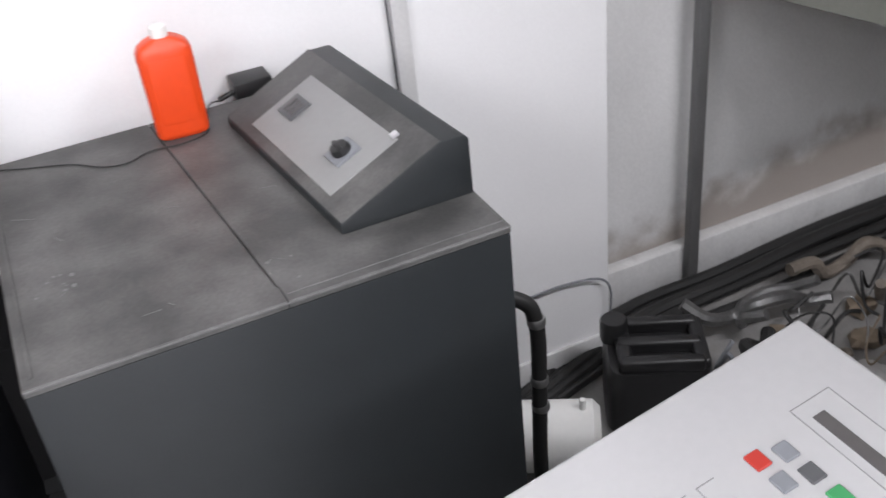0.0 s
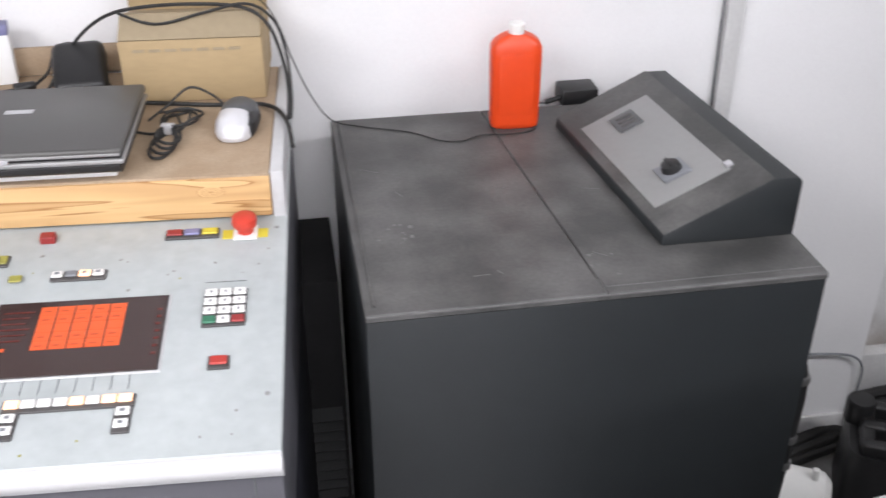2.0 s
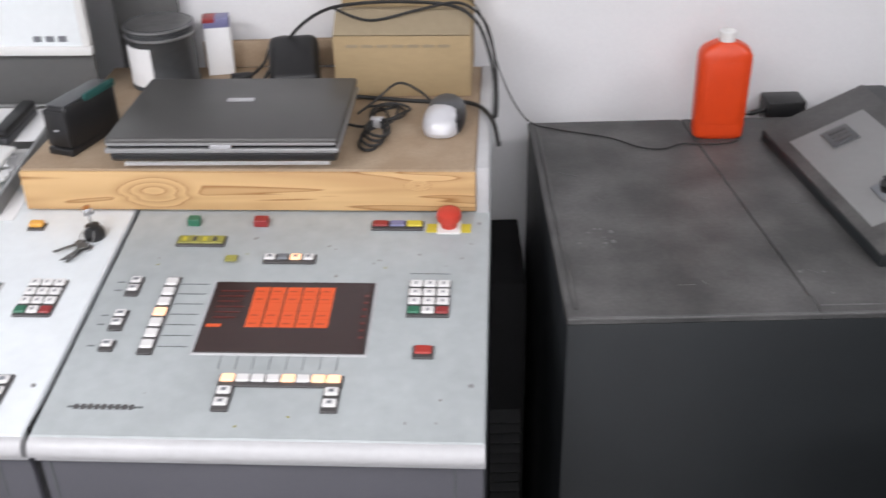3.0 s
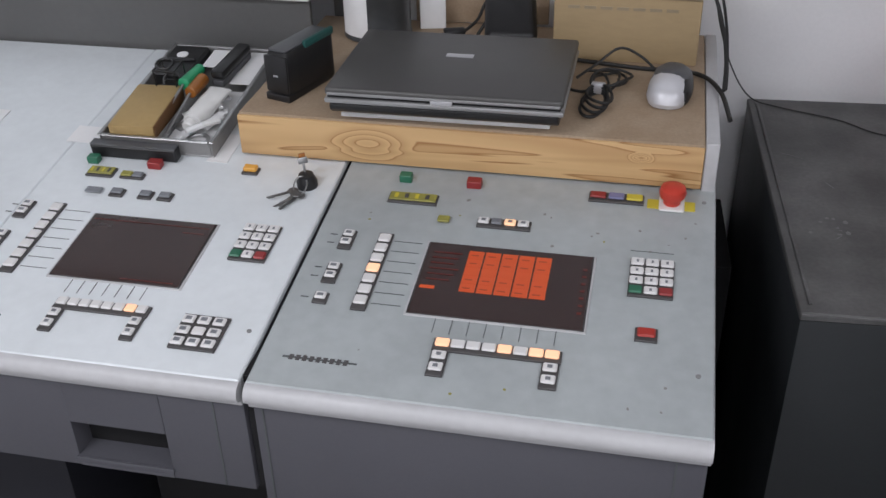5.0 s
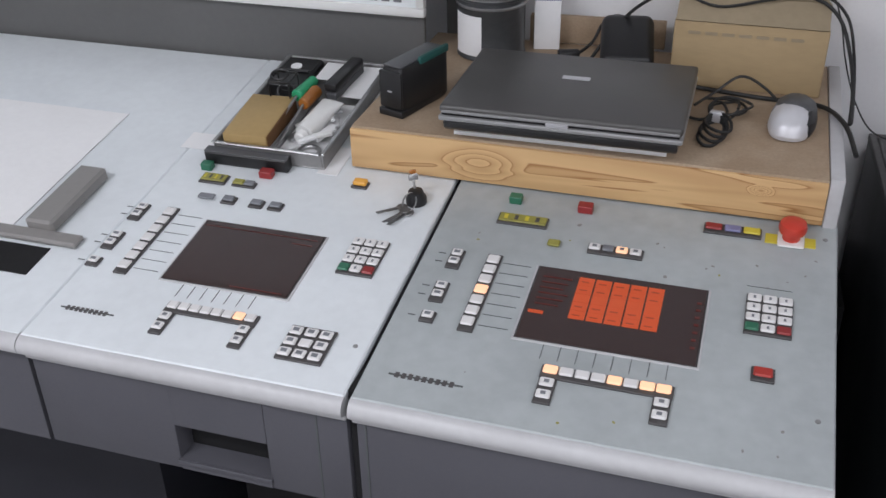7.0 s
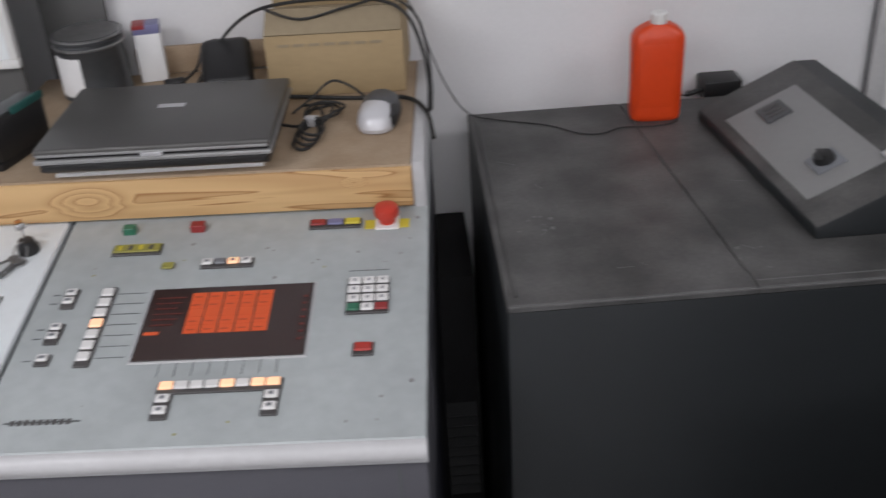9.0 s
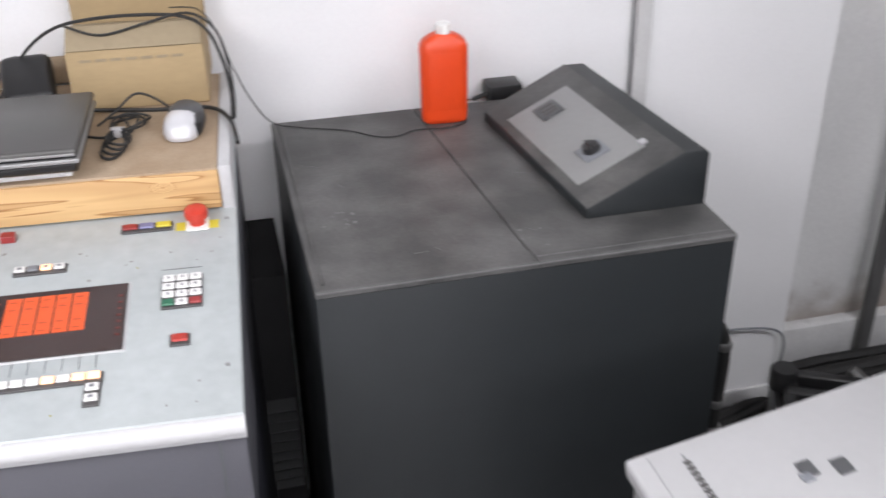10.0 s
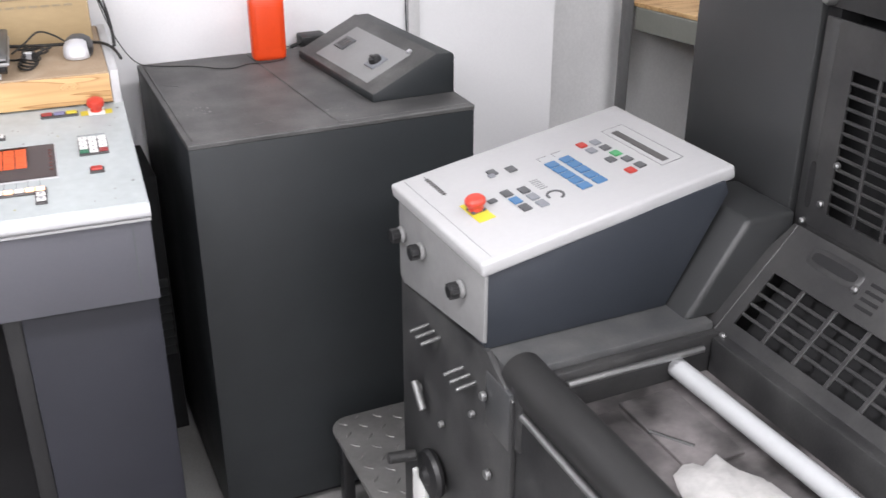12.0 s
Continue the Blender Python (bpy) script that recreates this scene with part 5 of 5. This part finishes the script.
def slotted(parent, m, w, h, x0, x1, y0, y1, nx, ny, t=0.004, bar=0.006, vbar=0.008, hole=None):
    """A guard plate of w by h with nx by ny slots between x0..x1 and y0..y1."""
    upper = [(0, w, y1, h)]
    if hole:
        a, b, c, dd = hole
        upper = [(0, w, y1, c), (0, w, dd, h), (0, a, c, dd), (b, w, c, dd)]
    for a, b, c, dd in [(0, w, 0, y0), (0, x0, y0, y1), (x1, w, y0, y1)] + upper:
        part("plate", block(a, b, c, dd, 0, t), M_GUARD, parent, m=m)
    sh = (y1 - y0) / ny
    for j in range(1, ny):
        part("slat", block(x0, x1, y0 + j * sh - bar / 2, y0 + j * sh + bar / 2, 0.0004, t - 0.0004, 0.0008, 1), M_GUARD, parent, m=m)
    sw = (x1 - x0) / nx
    for i in range(1, nx):
        part("upright", block(x0 + i * sw - vbar / 2, x0 + i * sw + vbar / 2, y0, y1, 0.0008, t + 0.0006, 0.0008, 1), M_GUARD, parent, m=m)


# upper guard: local x runs towards -y, local y up, facing -x
G1 = Matrix.Translation((0.806, -0.935, 1.075)) @ Matrix(((0, 0, -1, 0), (-1, 0, 0, 0), (0, 1, 0, 0), (0, 0, 0, 1)))
ug = part("upper_guard", block(0, 1.1, -0.012, 0.0, -0.03, 0.004, 0.003), M_GUARD, press, "slotted dark upper guard", m=G1)
slotted(ug, G1, 1.1, 0.336, 0.039, 1.05, 0.031, 0.268, 18, 12, bar=0.005, vbar=0.006)
part("guard_rim", block(-0.027, -0.0005, -0.012, 0.336, 0.0, 0.004, 0.001), M_GUARD, ug, m=G1)
# A flat black oval stands in for the shade inside the slot.
part("hand_slot", squarish([(0.0065, 0.040, 0.004), (0.0065, 0.040, 0.0052)], 24, 3.5), M_DARK, ug, m=G1 @ pose(-0.004, 0.068, 0))
for x, y in ((0.026, 0.046), (-0.006, 0.004), (0.046, 0.118)):
    part("bolt", turned([(0.0055, 0.004), (0.0055, 0.009), (0.003, 0.012)], 14), M_DULL, ug, m=G1 @ pose(x, y, 0))
part("top_guard", block(-0.027, 1.1, 0.352, 0.63, 0.0, 0.006, 0.002), M_GUARD, press, "dark upper cover", m=G1)
part("hinge_bolt", turned([(0.012, 0), (0.012, 0.010), (0.008, 0.016)], 18), M_DULL, press, m=G1 @ pose(-0.020, 0.366, 0.006))
# lower sloping guard
ang = math.atan2(0.165, 0.150)
nrm = Vector((-math.sin(ang), 0, math.cos(ang)))
upv = Vector((math.cos(ang), 0, math.sin(ang)))
G2 = Matrix(((0, upv.x, nrm.x, 0.640), (-1, 0, 0, -0.935), (0, upv.z, nrm.z, 0.905), (0, 0, 0, 1)))
lg = part("lower_guard", block(0, 1.1, -0.012, 0.0, -0.02, 0.004, 0.003), M_GUARD, press, "slotted dark sloping guard", m=G2)
slotted(lg, G2, 1.1, 0.225, 0.022, 1.05, 0.034, 0.138, 15, 5, bar=0.006, vbar=0.008, hole=(0.062, 0.154, 0.185, 0.203))
part("guard_rim", shaped([(-0.056, -0.012), (-0.0005, -0.012), (-0.0005, 0.225), (-0.010, 0.225)], "z", 0.0, 0.005, 0.001, 1), M_GUARD, lg, m=G2)
# Slits and slot mouth are flat black pieces drawn for inner shade.
for k in range(4):
    part("vent_slit", block(0.178, 0.212, 0.158 + 0.013 * k, 0.1635 + 0.013 * k, 0.0040, 0.0048), M_DARK, lg, m=G2)
part("slot_collar", squarish([(0.056, 0.018, 0.0040), (0.053, 0.015, 0.0058)], 28, 4), M_GUARD, lg, "dark rim of the hand slot", m=G2 @ pose(0.108, 0.194, 0))
part("slot_mouth", squarish([(0.046, 0.009, 0.0060), (0.046, 0.009, 0.0066)], 28, 4), M_DARK, lg, m=G2 @ pose(0.108, 0.194, 0))
for x, y in ((0.024, 0.006), (0.164, 0.180), (-0.040, 0.012)):
    part("bolt", turned([(0.006, 0.004), (0.006, 0.010), (0.003, 0.013)], 14), M_DULL, lg, m=G2 @ pose(x, y, 0))

# the press and its control box stand slightly turned to the room
STAND = pose(0.4957, -0.6823, -0.0205, 0, 0, 0.41) @ pose(-0.47, 0.69, 0)
for unit in (press, pbx):
    unit.matrix_basis = STAND @ unit.matrix_basis

# ---------- step plate ----------
st = thing("step", 0.45, -0.25, FZ, "worn chequer plate step beside the press", "step")
tread = [(0.70, -0.045), (0.70, -0.47)]
tread += [(0.285 - 0.03 * math.sin(radians(a)), -0.44 - 0.03 * math.cos(radians(a))) for a in range(0, 91, 15)]
tread += [(0.305 - 0.05 * math.cos(radians(a)), -0.095 + 0.05 * math.sin(radians(a))) for a in range(0, 91, 15)]
part("tread", shaped(tread, "z", 0.235, 0.250, 0.004, 2), M_CHEQ, st)
part("edge", block(0.268, 0.699, -0.455, -0.062, 0.205, 0.2345, 0.008), M_PRESS2, st)
me = mesh_of("stud", squarish([(0.013, 0.0035, 0), (0.010, 0.002, 0.0022)], 8, 2), M_CHEQ)
for i in range(9):
    for j in range(9):
        shared("stud", me, st, pose(0.285 + i * 0.045, -0.445 + j * 0.046 + 0.02 * (i % 2), 0.250, 0, 0, 45 if (i + j) % 2 else -45))
for x, y in ((0.29, -0.08), (0.29, -0.43), (0.66, -0.08), (0.66, -0.43)):
    part("leg", block(x - 0.015, x + 0.015, y - 0.015, y + 0.015, FZ, 0.205, 0.003), M_BLACK, st)

# ---------- rack and clutter by the wall ----------
rk = thing("storage_rack", 1.72, 0.5, FZ, "grey steel storage rack with wooden shelf", "rack")
part("upright", block(1.655, 1.688, 0.852, 0.882, FZ, 2.3, 0.004), M_POST, rk, "grey steel upright")
part("beam", shaped([(1.692, 0.850), (1.812, 0.370), (1.834, 0.376), (1.714, 0.850)], "z", 0.876, 0.955, 0.003, 1), M_RACK, rk, "greenish grey shelf beam")
# Board, front beam and far upright run on unseen, deepening shade below.
part("unseen_front_beam", shaped([(1.836, 0.370), (3.20, 0.400), (3.20, 0.422), (1.836, 0.392)], "z", 0.876, 0.955, 0.003, 1), M_RACK, rk, "greenish grey shelf beam")
part("shelf_board", shaped([(1.695, 0.925), (1.695, 0.852), (1.815, 0.372), (3.20, 0.402), (3.20, 0.925)], "z", 0.956, 0.970, 0.002, 1), M_PINE, rk, "wooden shelf board")
part("upright", block(3.20, 3.235, 0.40, 0.44, FZ, 2.3, 0.004), M_POST, rk, "grey steel upright")
for k, (x, y, r, h, mt) in enumerate(((1.86, 0.66, 0.035, 0.05, M_GLOSSY), (1.91, 0.56, 0.045, 0.045, M_STEEL), (1.90, 0.46, 0.035, 0.05, M_GLOSSY))):
    single("jar", turned([(r * 0.9, 0), (r, 0.004), (r, h * 0.75), (r * 0.8, h * 0.85), (r * 0.8, h), (r * 0.5, h + 0.002)], 24), mt, "small clear lidded jar on the rack shelf", "jar", "jars on the rack", m=pose(x, y, 0.970))
single("red_cap", turned([(0.018, 0), (0.02, 0.012), (0.012, 0.02)], 20), M_RED2, "small red cap on the rack shelf", "cap", m=pose(1.85, 0.41, 0.970))

vc = thing("black_canister", 1.22, 0.48, FZ, "black plastic canister with moulded handle on the floor", "canister")
VM = pose(1.287, 0.494, FZ, 0, 0, -28)
part("body", squarish([(0.112, 0.098, 0), (0.125, 0.11, 0.015), (0.125, 0.11, 0.165), (0.118, 0.103, 0.195)], 36, 6), M_BLACK, vc, m=VM)
for v in (-0.080, -0.008, 0.070):
    part("handle_bar", block(-0.095, 0.105, v - 0.016, v + 0.016, 0.190, 0.228, 0.010, 3), M_BLACK, vc, m=VM)
for u in (-0.080, 0.100):
    part("end_bar", block(u - 0.018, u + 0.018, -0.09, 0.084, 0.188, 0.222, 0.010, 3), M_BLACK, vc, m=VM)
part("screw_cap", turned([(0.032, 0.19), (0.034, 0.20), (0.034, 0.245), (0.030, 0.252), (0.01, 0.253)], 28), M_BLACK, vc, "round black screw cap", m=VM @ pose(-0.098, 0.045, 0))
jug = thing("white_canister", 0.95, 0.32, FZ, "white plastic canister lying beside the cabinet", "canister")
part("body", rod((0.88, 0.50, 0.065), (1.065, 0.395, 0.065), 0.085, 32), M_CAP, jug)
part("spout", rod((1.03, 0.415, 0.145), (1.03, 0.415, 0.178), 0.008, 12), M_CAP, jug)
pipe = thing("valve_pipe", 0.72, 0.2, FZ, "black hose with steel couplings beside the cabinet", "hose")
part("hose", sweep([(0.668, 0.34, 0.60), (0.76, 0.33, 0.625), (0.84, 0.31, 0.60), (0.862, 0.30, 0.54), (0.862, 0.30, 0.40), (0.855, 0.30, 0.2), (0.86, 0.31, FZ)], 0.016, 12), M_RUBBER, pipe)
for z in (0.55, 0.40, 0.33):
    part("coupling", turned([(0.0165, -0.010), (0.019, -0.006), (0.019, 0.006), (0.0165, 0.010)], 18), M_STEEL, pipe, m=pose(0.862, 0.30, z, 0, 0, 0))
single("thin_cable", sweep([(0.72, 0.60, 0.25), (0.88, 0.69, 0.26), (1.09, 0.712, 0.266), (1.20, 0.715, 0.258), (1.27, 0.715, 0.240), (1.298, 0.712, 0.200), (1.297, 0.71, 0.12), (1.29, 0.70, 0.0)], 0.003), M_KEYG, "thin grey cable looped along the wall", "cable")
for k in range(5):
    y0 = 0.70 + 0.034 * k
    single("floor_cable", sweep([(0.80, 0.55 + 0.02 * k, FZ + 0.016 + 0.006 * (k % 3)), (1.0, 0.60 + 0.02 * k, FZ + 0.018), (1.40, y0, FZ + 0.018 + 0.008 * (k % 3)), (1.75, y0 + 0.02 * (k % 2), FZ + 0.02 + 0.02 * (k % 3)), (2.2, y0 + 0.01, FZ + 0.03 + 0.025 * (k % 3)), (3.0, y0, 0.02)], 0.012 + 0.004 * (k % 3), 8), M_RUBBER, "thick black cable on the floor along the wall", "cable", "floor cables")
rnd = random.Random(11)


def tangle(cx, cy, reach, n, lift):
    """A loosely tangled run of hose or wire round a spot on the floor."""
    a, pts = rnd.uniform(0, 6.28), []
    x, y = cx, cy
    for i in range(n):
        a += rnd.uniform(-1.3, 1.3)
        x, y = x + reach * math.cos(a), y + 0.7 * reach * math.sin(a)
        x, y = min(max(x, 1.46), 2.7), min(max(y, 0.16), 0.68)
        pts.append((x, y, FZ + 0.02 + lift * rnd.random()))
    return pts


for k in range(11):
    single("ribbed_hose", sweep(tangle(1.56 + 0.085 * k, 0.46 + 0.08 * (k % 3 - 1), 0.085, 7, 0.11), 0.011 + 0.004 * (k % 3), 8), (M_HOSE, M_DULL, M_RUBBER, M_HOSE)[k % 4], "brown grey ribbed hose tangled on the floor", "hose", "floor hoses")
for k in range(24):
    single("loose_wire", sweep(tangle(1.50 + 0.045 * k, 0.42 + 0.10 * (k % 3 - 1), 0.06, 7, 0.13), 0.003 + 0.0015 * (k % 3), 6), (M_RUBBER, M_DULL, M_KEYG, M_RUBBER, M_SCRAP)[k % 5], "loose wire lying on the floor", "wire", "loose wires")
for k in range(12):
    bm = squarish([(0.035, 0.028, 0), (0.05, 0.035, 0.012), (0.04, 0.03, 0.03), (0.015, 0.012, 0.036)], 14, 3)
    for v in bm.verts:
        v.co += Vector((0.02, 0.02, 0.008)) * noise.noise(v.co * 40 + Vector((k, 0, 0)))
    single("crumpled_scrap", bm, M_SCRAP if k % 3 else M_DIRTYPAPER, "crumpled tan scrap on the floor", "scrap", "floor scraps", m=pose(1.56 + 0.085 * k, 0.30 + 0.11 * (k % 3), FZ, 0, 0, 40 * k))
